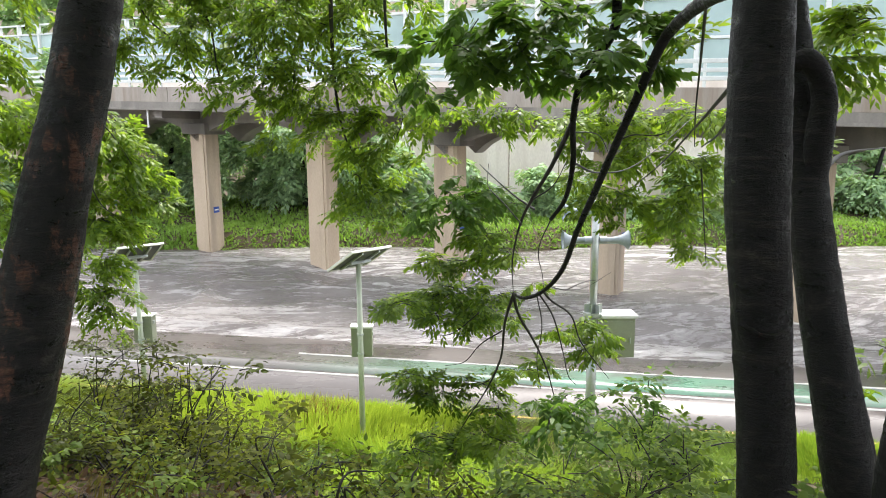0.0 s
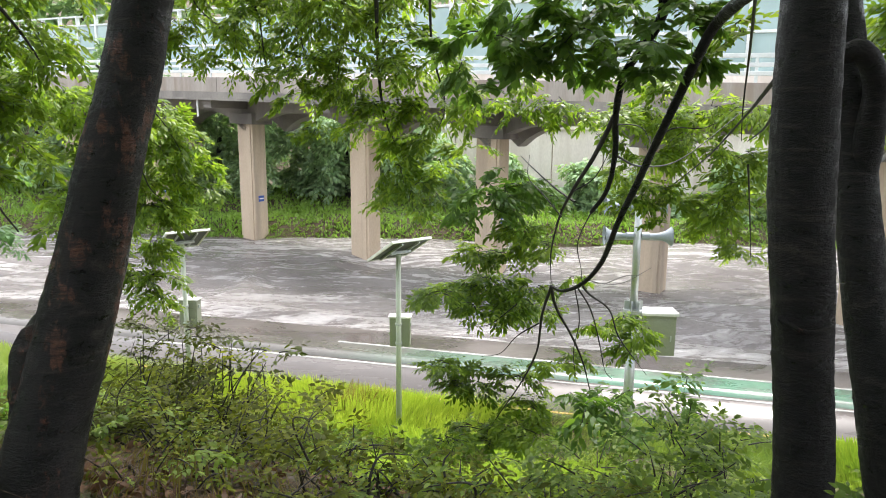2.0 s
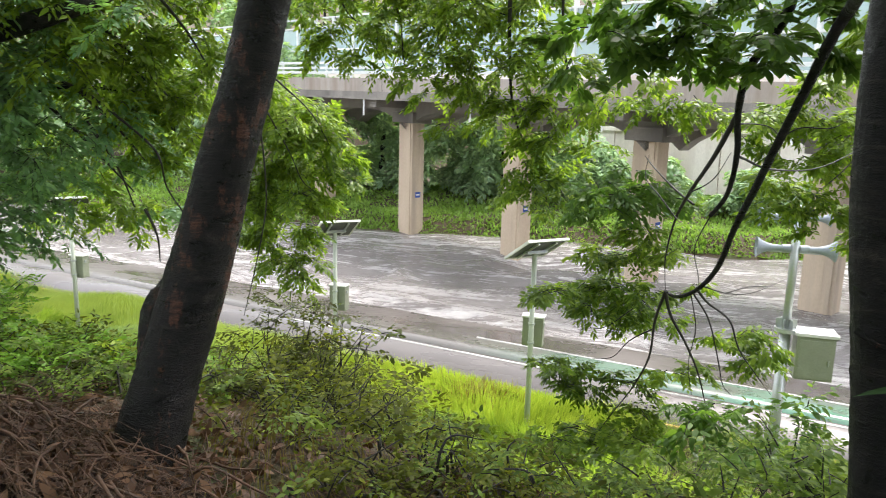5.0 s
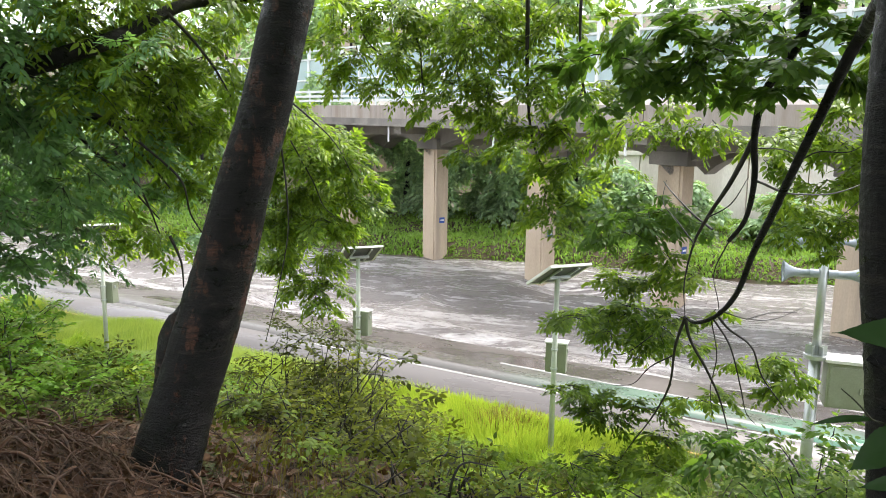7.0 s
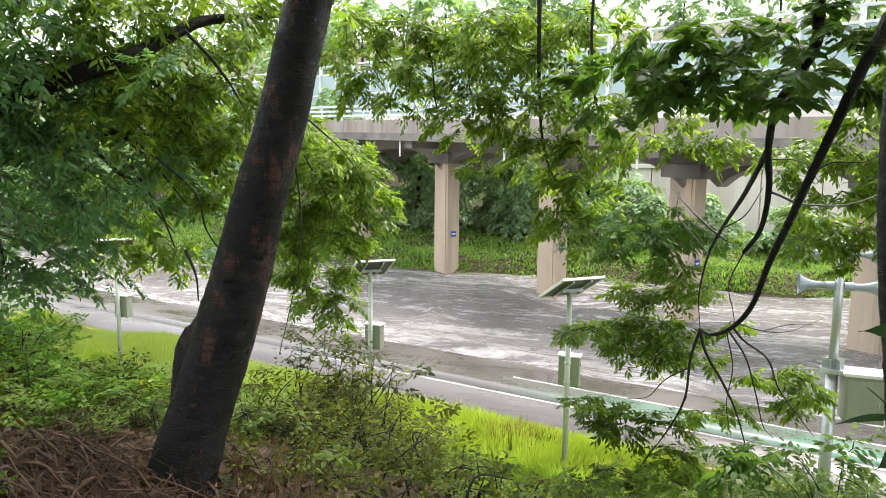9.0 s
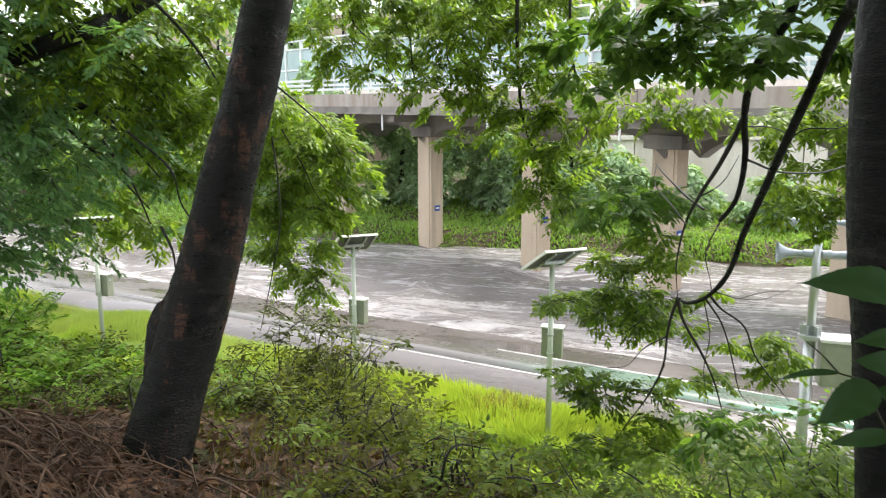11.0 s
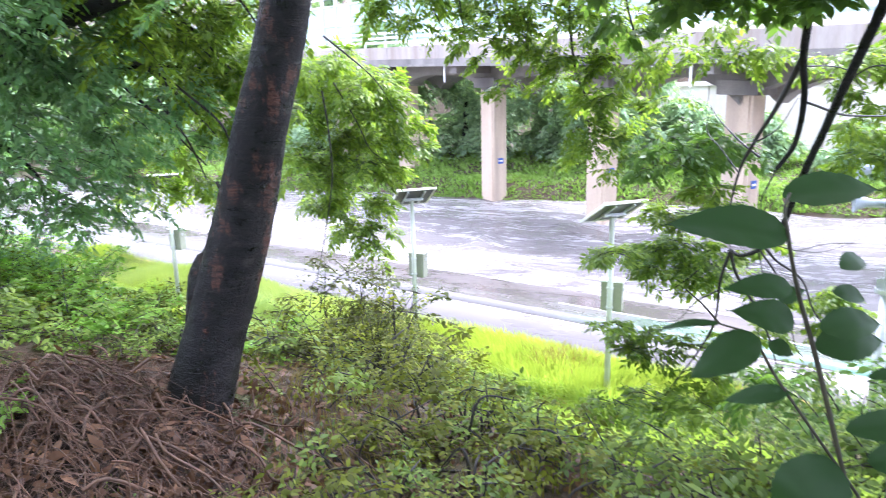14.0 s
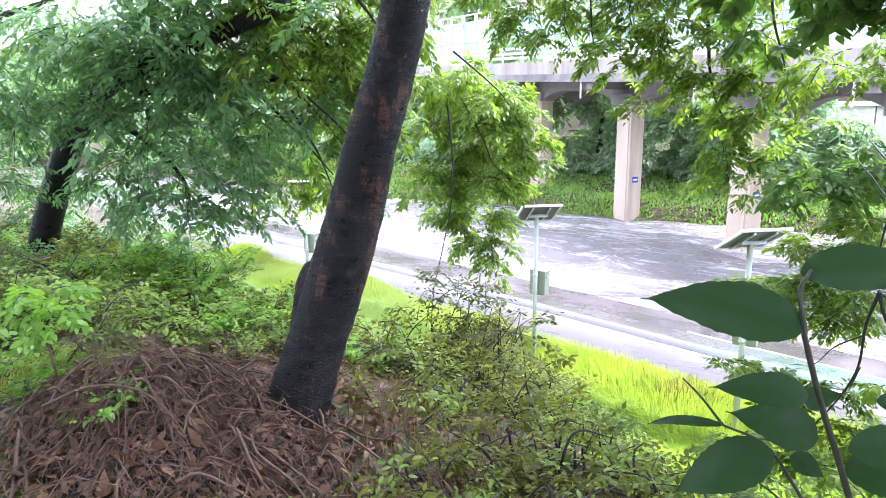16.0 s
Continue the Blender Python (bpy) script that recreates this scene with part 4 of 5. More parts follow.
for i, pts in enumerate(([(1.4, 2.8, 5.59), (1.75, 4, 5.49), (2.05, 5.5, 5.22), (2.08, 6.5, 4.93)], [(1.57, 3.5, 6.05), (1.93, 4.5, 5.88), (2.1, 5, 5.57), (2.18, 5.2, 5.35)], [(1.42, 2.8, 5.51), (1.77, 3.8, 5.43), (1.96, 4.5, 5.36)],
                         [(1.31, 5, 5.25), (1.62, 5.6, 5.15), (2.17, 6.5, 5.18), (3.01, 7.5, 5.61)], [(1.08, 5.2, 4.92), (0.96, 5.4, 5), (0.81, 5.7, 5.13), (0.74, 6, 5.2)], [(2.54, 6, 5.15), (2.98, 7, 4.55), (3.22, 7.5, 4.06)])):
    limb("branch", local(pts, AT), 0.009, 0.003, TWIG, right, 6, 0.05, 70 + i, 6)
DARK2 = [(1.28, 4.15, 5.88, 0.09), (1.48, 4.41, 6.05, 0.14), (1.56, 4.36, 5.9, 0.12), (1.43, 4.32, 5.86, 0.08), (1.43, 4.27, 6.14, 0.12), (1.57, 4.23, 6.06, 0.09), (1.33, 4.19, 5.73, 0.05), (1.66, 4.44, 5.82, 0.06), (0.29, 4.4, 5.77, 0.07), (0.56, 4.36, 6.12, 0.08), (0.2, 4.31, 5.89, 0.05)]
DARK = [(0.44, 4.45, 5.9, 0.14), (0.57, 4.71, 6.02, 0.16), (0.65, 4.66, 5.85, 0.13), (0.76, 4.62, 6.12, 0.15), (0.83, 4.57, 5.9, 0.15), (0.94, 4.53, 6.19, 0.16), (0.98, 4.49, 5.97, 0.16), (1.13, 4.74, 6.12, 0.17), (1.2, 4.7, 5.9, 0.13), (1.11, 4.66, 5.8, 0.09), (1.29, 4.61, 6.15, 0.15), (0.37, 4.57, 5.7, 0.08)]
FORK2 = [(0.08, 5.7, 3.53, 0.11), (0.21, 6.21, 3.35, 0.14), (0.41, 6.12, 3.22, 0.14), (0.18, 6.04, 3.23, 0.1), (0.69, 5.95, 3.35, 0.13), (0.87, 5.86, 3.28, 0.07), (1.06, 5.77, 3.55, 0.1), (1.3, 6.29, 3.4, 0.11), (1.53, 6.2, 3.77, 0.13), (1.67, 6.11, 3.85, 0.11), (1.71, 6.02, 3.66, 0.11), (1.55, 5.94, 3.67, 0.08), (1.76, 5.85, 3.84, 0.06), (1.32, 5.76, 3.87, 0.06), (0.22, 5.5, 2.97, 0.16), (0.38, 6.01, 2.86, 0.14), (0.58, 5.92, 2.79, 0.17), (0.83, 5.84, 3.15, 0.13), (0.75, 5.75, 2.99, 0.13), (0.02, 5.66, 2.81, 0.09), (0.92, 5.57, 3, 0.14)]
FORK = [(0.12, 5.95, 4.07, 0.15), (0.3, 6.55, 4.01, 0.18), (0.55, 6.45, 4.05, 0.18), (0.74, 6.34, 3.94, 0.17), (0.57, 6.24, 3.84, 0.14), (0.38, 6.14, 3.91, 0.11), (0.87, 6.04, 4.12, 0.11), (0.7, 6.63, 3.66, 0.12), (0.43, 6.53, 4.33, 0.14), (0.68, 6.43, 4.31, 0.14), (0.86, 6.33, 4.44, 0.13), (0.76, 6.23, 4.59, 0.13), (1.03, 6.12, 4.44, 0.1), (1.2, 6.02, 4.2, 0.07), (1.03, 6.62, 3.75, 0.1)]
LOWER = [(1.13, 4.7, 3.63, 0.14), (1.35, 5.04, 3.59, 0.15), (1.55, 4.98, 3.61, 0.16), (1.7, 4.92, 3.62, 0.14), (1.83, 4.87, 3.73, 0.11), (1.25, 4.81, 3.41, 0.12), (1.46, 4.75, 3.47, 0.12), (1.08, 5.09, 3.57, 0.08), (1.7, 5.03, 3.34, 0.13), (1.9, 4.97, 3.44, 0.11)]
AIRY = [(1.7, 7.5, 5.59, 0.18), (2.06, 8.01, 5.65, 0.19), (2.28, 7.92, 5.86, 0.19), (2.39, 7.84, 5.96, 0.17), (2.31, 7.75, 5.54, 0.19), (1.93, 7.66, 5.27, 0.12), (2.16, 7.57, 5.17, 0.18), (2.45, 8.09, 5.16, 0.17), (2.06, 8, 4.93, 0.19), (2.3, 7.91, 4.83, 0.19)]
EAST = [(2.88, 5, 5.96, 0.22), (3.13, 5, 6.07, 0.24), (3.53, 5.5, 5.82, 0.2), (3.62, 6, 5.37, 0.13), (3.42, 5, 4.02, 0.16), (3.07, 4.5, 3.85, 0.14), (3.31, 8, 4.86, 0.3), (3.08, 8, 4.41, 0.3), (3.31, 8, 4.16, 0.23), (1.99, 4.6, 6.02, 0.17), (3.26, 5, 6.21, 0.22)]
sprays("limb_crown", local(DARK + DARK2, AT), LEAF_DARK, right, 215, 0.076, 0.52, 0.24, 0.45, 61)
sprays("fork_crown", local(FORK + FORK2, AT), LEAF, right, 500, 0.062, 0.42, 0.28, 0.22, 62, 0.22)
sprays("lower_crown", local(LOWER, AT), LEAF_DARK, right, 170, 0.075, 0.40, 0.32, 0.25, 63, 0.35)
AIRY2 = [(1.85, 7.5, 4.72, 0.13), (2.47, 8.01, 4.66, 0.17), (1.61, 7.92, 5.38, 0.13), (1.83, 7.84, 4.99, 0.1), (2.08, 7.75, 4.7, 0.14), (2.37, 7.66, 4.5, 0.11), (2.52, 7.57, 5.33, 0.21), (2.85, 8.09, 5.59, 0.26), (3.09, 8, 5.17, 0.26), (2.97, 7.91, 4.69, 0.24), (3.22, 7.82, 5.64, 0.26)]
sprays("airy_crown", local(AIRY + AIRY2, AT), LEAF, right, 270, 0.085, 0.40, 0.32, 0.35, 64, 0.5)
# Sparse big-leaved crown out of view, added as a sunshade over the bank
TOPS = [(2.2 * math.cos(k * 2.4) * (0.3 + 0.1 * k), 1.2 + 2.0 * math.sin(k * 2.4) * (0.3 + 0.1 * k), 5.2 + 0.12 * k, 0.95) for k in range(16)]
sprays("unseen_shade_crown", TOPS, LEAF_DARK, right, 6, 0.22, 0.45, 0.7, 0.4, 66, 0.5, 9, False)
sprays("side_crown", local(EAST, AT), LEAF, right, 140, 0.09, 0.38, 0.32, 0.35, 65, 0.7)

AT = (1.95, 3.15, 3.7)
hooked = tree("hooked_tree", AT, "dark-barked tree with a hooked side limb")
trunk_mesh(local([(2, 2.7, 3.89), (1.92, 2.75, 4.19), (1.9, 2.9, 4.55), (1.87, 3.05, 5), (1.87, 3.15, 5.3), (1.84, 3.2, 5.63), (1.83, 3.3, 5.97), (1.87, 3.5, 6.45)], AT), [0.115, 0.096, 0.086, 0.08, 0.076, 0.066, 0.06, 0.05], BARK_PLAIN, hooked, 12)
trunk_mesh(local([(1.88, 3.13, 5.23), (1.88, 3.1, 5.4), (1.88, 3.08, 5.56), (1.84, 3.06, 5.66), (1.79, 3.05, 5.71), (1.75, 3.08, 5.7)], AT), [0.06, 0.054, 0.046, 0.042, 0.04, 0.035], BARK_PLAIN, hooked, 13, "hooked_limb")
limb("branch", local([(1.97, 3.2, 5.3), (2.53, 4, 5.34), (3.38, 5, 5.34)], AT), 0.012, 0.004, TWIG, hooked, 6, 0.05, 14)
SLIM = [(1.72, 2.2, 4.03), (1.7, 2.2, 4.43), (1.71, 2.2, 4.69), (1.71, 2.2, 4.95), (1.74, 2.25, 5.29), (1.77, 2.3, 5.81)]
AT = (SLIM[1][0], SLIM[1][1], 3.7)
slim_tree = tree("slim_tree", AT, "slim dark trunk among undergrowth")
trunk_mesh(local(SLIM, AT), [0.075, 0.066, 0.062, 0.06, 0.055, 0.05], BARK_PLAIN, slim_tree, 15)
limb("branch", local([(1.71, 2.2, 5.06), (1.76, 2.2, 5.15), (1.8, 2.1, 5.2)], AT), 0.012, 0.004, TWIG, slim_tree, 8, 0.05, 17)

# the spreading tree beside the brush pile
TR3 = [(-7.05, 4, 3.34), (-6.63, 4, 3.91), (-6.23, 4, 4.5), (-5.62, 4, 5.19), (-4.98, 4, 5.6), (-4.23, 4.1, 5.82), (-3.51, 4.3, 6.03), (-3.17, 4.6, 6.23)] + [(-3.1, 5.2, 6.56), (-2.82, 5.6, 6.67), (-2.32, 6, 6.78)]
AT = TR3[0]
spread = tree("spreading_tree", AT, "spreading dark-limbed tree with feathery blue-green leaves")
trunk_mesh(local(TR3, AT), [0.17, 0.15, 0.14, 0.12, 0.10, 0.085, 0.07, 0.055, 0.045, 0.035, 0.02], BARK_PLAIN, spread, 16)
for i, (pts, r1) in enumerate((([(-5.68, 4, 5.14), (-5.13, 4.1, 5.27), (-4.76, 4.3, 4.99), (-4.66, 4.5, 4.66), (-5.01, 4.7, 4.21)], 0.04), ([(-4.7, 4.1, 5.55), (-4.37, 4.5, 5.55), (-4.03, 4.8, 5.6), (-3.8, 5, 5.64), (-3.55, 5.4, 5.62)], 0.055),
                               ([(-3.8, 5, 5.64), (-3.79, 5.4, 5.34), (-3.81, 5.8, 4.99)], 0.02), ([(-3.43, 4.6, 6.25), (-3.54, 5.2, 6.04), (-3.37, 5.6, 5.6)], 0.03), ([(-4.03, 4.8, 5.6), (-3.9, 5.2, 5.18), (-3.79, 5.6, 4.72)], 0.018),
                               ([(-5.96, 3.6, 6.22), (-5.4, 3.8, 6.34), (-5.08, 4, 6.47)], 0.03),
                               ([(-3.7, 5, 6.22), (-3.63, 5.13, 6.09), (-3.6, 5.27, 5.95), (-3.42, 5.4, 5.71)], 0.016), ([(-3.1, 5, 6.47), (-2.94, 5.13, 6.25), (-2.85, 5.27, 6.04), (-2.8, 5.4, 5.83)], 0.016), ([(-3.72, 4.8, 5.67), (-3.56, 4.96, 5.54), (-3.5, 5.12, 5.41), (-3.26, 5.28, 5.12), (-3.3, 5.44, 4.81), (-3.27, 5.6, 4.57)], 0.016), ([(-3.7, 5, 5.36), (-3.63, 5.17, 5.07), (-3.67, 5.33, 4.88), (-3.71, 5.5, 4.6)], 0.016), ([(-3.59, 5.5, 4.58), (-3.52, 5.55, 4.34), (-3.54, 5.6, 4.08)], 0.016), ([(-4.5, 4.6, 6.11), (-4.23, 4.7, 6.27), (-4.1, 4.8, 6.28)], 0.016))):
    limb("branch", local(pts, AT), r1, 0.006, TWIG if r1 < 0.035 else BARK_PLAIN, spread, 7, 0.05, 80 + i, 6)
ASH1 = [(-5.35, 3.6, 6.03, 0.47), (-4.87, 3.8, 6.11, 0.45), (-4.39, 4, 5.86, 0.39), (-5.29, 3.6, 5.5, 0.42), (-4.73, 3.8, 5.45, 0.34), (-4.04, 4.2, 5.99, 0.37), (-4.37, 4.2, 5.4, 0.33), (-3.83, 4.4, 5.54, 0.29), (-3.91, 4.6, 5.05, 0.26), (-4.1, 4.2, 4.97, 0.26), (-4.64, 4, 4.96, 0.29)]
ASH2 = [(-4.04, 4.8, 4.67, 0.2), (-4.21, 4.6, 4.57, 0.21), (-4.89, 3.8, 4.71, 0.23), (-5.48, 3.4, 5.46, 0.42), (-5.78, 3.2, 5.74, 0.55), (-6.09, 3.2, 4.85, 0.51), (-3.9, 5, 4.36, 0.12), (-4.97, 4.2, 4.45, 0.21)]
HIGH3 = [(-4.33, 4, 6.71, 0.59), (-3.78, 4, 6.63, 0.45), (-3.65, 4.4, 6.75, 0.46), (-3.31, 4.6, 6.77, 0.4), (-3.08, 5, 6.81, 0.36), (-2.69, 5.2, 6.86, 0.31), (-4.13, 3.8, 6.04, 0.5), (-4.52, 4, 5.33, 0.48), (-2.31, 5.6, 6.84, 0.26)]
HIGH2 = [(-2.85, 5.8, 6.53, 0.28), (-3.13, 6, 6.12, 0.26), (-2.79, 5.4, 6.65, 0.26), (-3.28, 4.6, 6.52, 0.3), (-3.65, 4.4, 6.14, 0.3), (-3.29, 5.2, 6.32, 0.3), (-3.97, 4.2, 6.2, 0.36), (-4.02, 4.2, 5.75, 0.36), (-3.62, 5, 5.75, 0.27), (-3.86, 4.6, 5.69, 0.26), (-4.41, 4.6, 5.18, 0.28), (-3.98, 5.2, 5.17, 0.23)]
HIGH = [(-3.97, 4.4, 6.44, 0.42), (-3.63, 4.6, 6.37, 0.41), (-3.39, 5, 6.47, 0.37), (-3.14, 5.4, 6.58, 0.33), (-3.9, 4.4, 5.98, 0.42), (-3.5, 4.6, 5.9, 0.35), (-3.42, 5.2, 6.04, 0.36), (-3.14, 5.6, 6.17, 0.31), (-4.19, 4.6, 5.46, 0.38), (-3.87, 4.8, 5.37, 0.32), (-3.83, 5.4, 5.52, 0.32), (-3.58, 5.8, 5.64, 0.3)]
WEST = [(-4.48, 4.8, 4.93, 0.35), (-4.13, 5, 4.82, 0.25), (-4.24, 5.8, 4.97, 0.28), (-4.02, 6.2, 5.07, 0.29), (-3.48, 6, 5.64, 0.3), (-4.55, 4.6, 4.45, 0.35), (-4.5, 5, 4.4, 0.24), (-4.38, 4.2, 5.76, 0.49), (-4.65, 4.4, 4.76, 0.46), (-4.39, 6.6, 4.41, 0.25), (-3.66, 5.6, 5.94, 0.29)]
BRIGHT = [(-3.91, 5, 6.05, 0.28), (-4.09, 5.5, 5.89, 0.32), (-3.89, 5.5, 5.34, 0.3), (-3.55, 5.5, 6.06, 0.25), (-4.61, 6, 4.84, 0.34), (-5.02, 6, 4.43, 0.27), (-4.62, 5.4, 5.28, 0.25), (-4.59, 6.4, 4.41, 0.3), (-3.89, 6, 5.62, 0.24)]
ASH3 = [(-6.85, 4.2, 6.35, 0.44), (-6.97, 4.71, 6.23, 0.44), (-5.43, 4.62, 6.34, 0.37), (-7.64, 4.54, 5.81, 0.46), (-4.27, 4.45, 6.22, 0.29), (-5.59, 4.36, 5.74, 0.35), (-7.76, 4.27, 5.23, 0.44), (-7.59, 4.79, 5.36, 0.4), (-4.09, 4.7, 5.85, 0.25), (-3.51, 4.61, 6.09, 0.23), (-4.86, 4.52, 5.88, 0.3), (-2.92, 4.44, 6.07, 0.19)]
ASH4 = [(-8.12, 4.4, 4.53, 0.4), (-8.27, 4.91, 4.26, 0.36), (-6.9, 4.82, 4.57, 0.34), (-5.97, 4.74, 4.25, 0.27), (-4.96, 4.65, 4.58, 0.26), (-8.26, 4.56, 3.71, 0.36), (-6.76, 4.47, 3.89, 0.29), (-4.81, 4.99, 4.26, 0.22), (-4.22, 4.9, 4.6, 0.21), (-5.86, 4.81, 4.99, 0.3), (-4.54, 4.72, 5.14, 0.24), (-3.69, 4.64, 5.25, 0.2), (-5.18, 4.55, 3.99, 0.23)]
sprays("crown", local(ASH1 + ASH2 + ASH3 + ASH4, AT), LEAF_COOL, spread, 130, 0.07, 0.36, 0.30, 0.45, 91)
OVER = HIGH + HIGH2 + HIGH3 + WEST
sprays("shaded_crown", local([c for c in OVER if c[0] < -3.7], AT), LEAF_COOL, spread, 95, 0.08, 0.42, 0.30, 0.45, 94)
sprays("west_crown", local([c for c in OVER if c[0] >= -3.7], AT), LEAF, spread, 100, 0.08, 0.40, 0.32, 0.45, 93)
BRIGHT2 = [(-3.38, 5.7, 6.1, 0.28), (-3.48, 6.21, 5.84, 0.27), (-3.81, 6.12, 5.64, 0.31), (-3.18, 6.04, 6.15, 0.21), (-3.51, 5.95, 5.31, 0.23), (-3.67, 5.86, 5.08, 0.2), (-3.89, 5.77, 5.94, 0.35), (-4.34, 6.29, 5.4, 0.35)]
sprays("bright_crown", local(BRIGHT + BRIGHT2, AT), LEAF, spread, 150, 0.082, 0.40, 0.32, 0.5, 92)


# ---- shrubs and undergrowth ----
def shrub(label, clusters, mat, seed, per=60, leaf=0.05, slim=0.5, stems=9, reach=0.5, twig=0.22, flat=0.9, lift=0.5, droop=0.2, name="shrub"):
    c = np.array(clusters)
    cx, cy = c[:, 0].mean(), c[:, 1].mean()
    z0 = float(height(np.array(cx), np.array(cy)))
    s = empty(name, pose(cx, cy, z0), label, "shrub")
    at = (cx, cy, z0)
    rg = np.random.default_rng(seed)
    items = []
    for k in range(stems):
        e = c[k % len(c)]
        foot = np.array([cx + (e[0] - cx) * 0.6 + rg.normal() * 0.1, cy + (e[1] - cy) * 0.6 + rg.normal() * 0.1, 0])
        foot[2] = float(height(np.array(foot[0]), np.array(foot[1]))) - 0.05
        tip = e[:3] + rg.normal(size=3) * e[3] * 0.4
        mid = (foot + tip) / 2 + rg.normal(size=3) * 0.07
        path = spline([foot - at, mid - at, tip - at], 6)
        items.append((path, np.linspace(0.009, 0.002, len(path))))
    tagged(tubes("stem_work", items, TWIG, s, 5, 0.03, seed), kind="stuff")
    sprays("foliage", local([tuple(v) for v in c], at), mat, s, per * 1.5, leaf, slim, twig, droop, seed, flat, 9, True, lift)
    return s


BUSH1 = [(-1.59, 4.6, 4.08, 0.21), (-1.13, 4.4, 4.13, 0.18), (-0.8, 4.2, 4.07, 0.15), (-1.2, 4.2, 3.92, 0.27), (-1.62, 4.2, 4.02, 0.24), (-1.63, 4.5, 4.14, 0.15)]
BUSH2 = [(-1.66, 3.8, 3.88, 0.22), (-1.3, 3.8, 3.79, 0.25), (-0.71, 3.6, 3.94, 0.22), (-0.35, 3.6, 4.04, 0.15), (-1.09, 3.2, 3.83, 0.22)]
BUSH3 = [(-0.31, 3.2, 3.94, 0.2), (-0.67, 3.2, 3.87, 0.24), (-0.1, 3.4, 3.98, 0.13), (0.07, 3.2, 3.94, 0.14)]
BUSH4 = [(-1.62, 4.2, 3.89, 0.26), (-1.41, 4.4, 3.92, 0.27), (-1.06, 4.4, 3.91, 0.22), (-1.3, 3.8, 3.81, 0.27), (-0.92, 3.8, 3.8, 0.26)]
shrub("bronze-tipped shrub with thin arching stems on the bank", BUSH1, LEAF_RED, 101, 78, 0.042, 0.5, 16)
shrub("dense green shrub with small oval leaves", BUSH2, LEAF_SHRUB, 102, 95, 0.038, 0.5, 12)
shrub("low tangled green shrub on the bank", BUSH3, LEAF_SHRUB, 103, 140, 0.04, 0.5, 12)
shrub("sunlit yellow-green shrub with small leaves", BUSH4, LEAF_SHRUB, 104, 70, 0.04, 0.5, 12)
MID1 = [(-5.61, 5, 3.86, 0.31), (-4.83, 5, 3.7, 0.29), (-5.78, 4.6, 3.59, 0.34), (-4.83, 4.5, 3.42, 0.35), (-5.32, 4, 3.38, 0.34)]
MID4 = [(-4.25, 2.8, 3.52, 0.3), (-3.79, 3, 3.64, 0.27), (-3.21, 3.1, 3.69, 0.22), (-2.76, 3.2, 3.75, 0.18), (-3.7, 2.4, 3.45, 0.23), (-4.8, 3.2, 3.67, 0.28), (-4.37, 3.5, 3.67, 0.27)]
MID3 = [(-6.65, 4.4, 3.84, 0.36), (-6.41, 4.8, 3.87, 0.36), (-6.43, 3.8, 3.73, 0.35), (-5.55, 4.8, 3.65, 0.33), (-5.71, 4, 3.55, 0.32), (-3.95, 4.2, 3.56, 0.25), (-4.72, 4, 3.43, 0.29), (-6.09, 3.4, 3.4, 0.33)]
MID2 = [(-3.26, 3.9, 3.57, 0.22), (-3.9, 3.7, 3.43, 0.24), (-5.29, 3.6, 3.81, 0.36), (-5.18, 3.2, 3.4, 0.29)]
shrub("fresh green leafy undergrowth behind the brush pile", MID1, LEAF_YOUNG, 105, 240, 0.06, 0.42, 10, name="undergrowth")
shrub("green leafy undergrowth among dry stalks", MID2, LEAF_LOW, 106, 240, 0.055, 0.42, 10, name="undergrowth")
MID5 = [(-4.33, 3.2, 3.57, 0.23), (-4.64, 3.71, 3.57, 0.27), (-3.79, 3.62, 3.7, 0.22), (-3.37, 3.54, 3.57, 0.19), (-3.96, 3.45, 3.38, 0.2), (-2.7, 3.36, 3.84, 0.16), (-4.1, 3.27, 4.1, 0.22), (-4.33, 3.79, 4.02, 0.24), (-3.47, 3.7, 4.06, 0.19), (-5.99, 3.52, 3.38, 0.3), (-5.33, 3.35, 3.11, 0.24)]
MID6 = [(-2.08, 1.88, 4.07, 0.1), (-2.2, 2.08, 4.05, 0.11), (-2.78, 2.05, 3.62, 0.12), (-1.73, 2.01, 4.16, 0.07), (-1.51, 1.98, 4.16, 0.05), (-2.44, 1.94, 4.16, 0.13), (-1.38, 1.91, 3.98, 0.04)]
shrub("pale green drooping undergrowth behind the brush pile", MID5, LEAF_YOUNG, 115, 240, 0.05, 0.42, 14, name="undergrowth")
shrub("fresh seedlings at the edge of the brush pile", MID6, LEAF_YOUNG, 116, 260, 0.042, 0.55, 12, name="undergrowth")
shrub("fresh green undergrowth with dry stalks", MID4, LEAF_LOW, 114, 240, 0.045, 0.45, 14, name="undergrowth")
shrub("leafy pale green shrub under the spreading tree", MID3, LEAF_COOL, 113, 220, 0.055, 0.4, 12)
LOW1 = [(0.57, 3, 3.96, 0.15), (0.88, 2.9, 3.99, 0.17), (1.14, 2.9, 3.98, 0.17), (1.35, 3.1, 4.01, 0.15)]
LOW5 = [(-0.12, 3.2, 3.84, 0.16), (0.16, 3.1, 3.85, 0.16), (-0.24, 2.9, 3.86, 0.15), (0.4, 3.2, 3.77, 0.13), (-0.54, 3, 3.84, 0.16)]
LOW6 = [(-0.07, 2.6, 3.94, 0.12), (0.22, 2.5, 3.95, 0.11), (-0.1, 2.3, 3.98, 0.1), (0.21, 2.2, 4.02, 0.09), (0.44, 2.1, 4.09, 0.08), (0.42, 2.9, 3.96, 0.11), (0.19, 2.9, 3.93, 0.11), (-0.39, 2.4, 3.87, 0.09)]
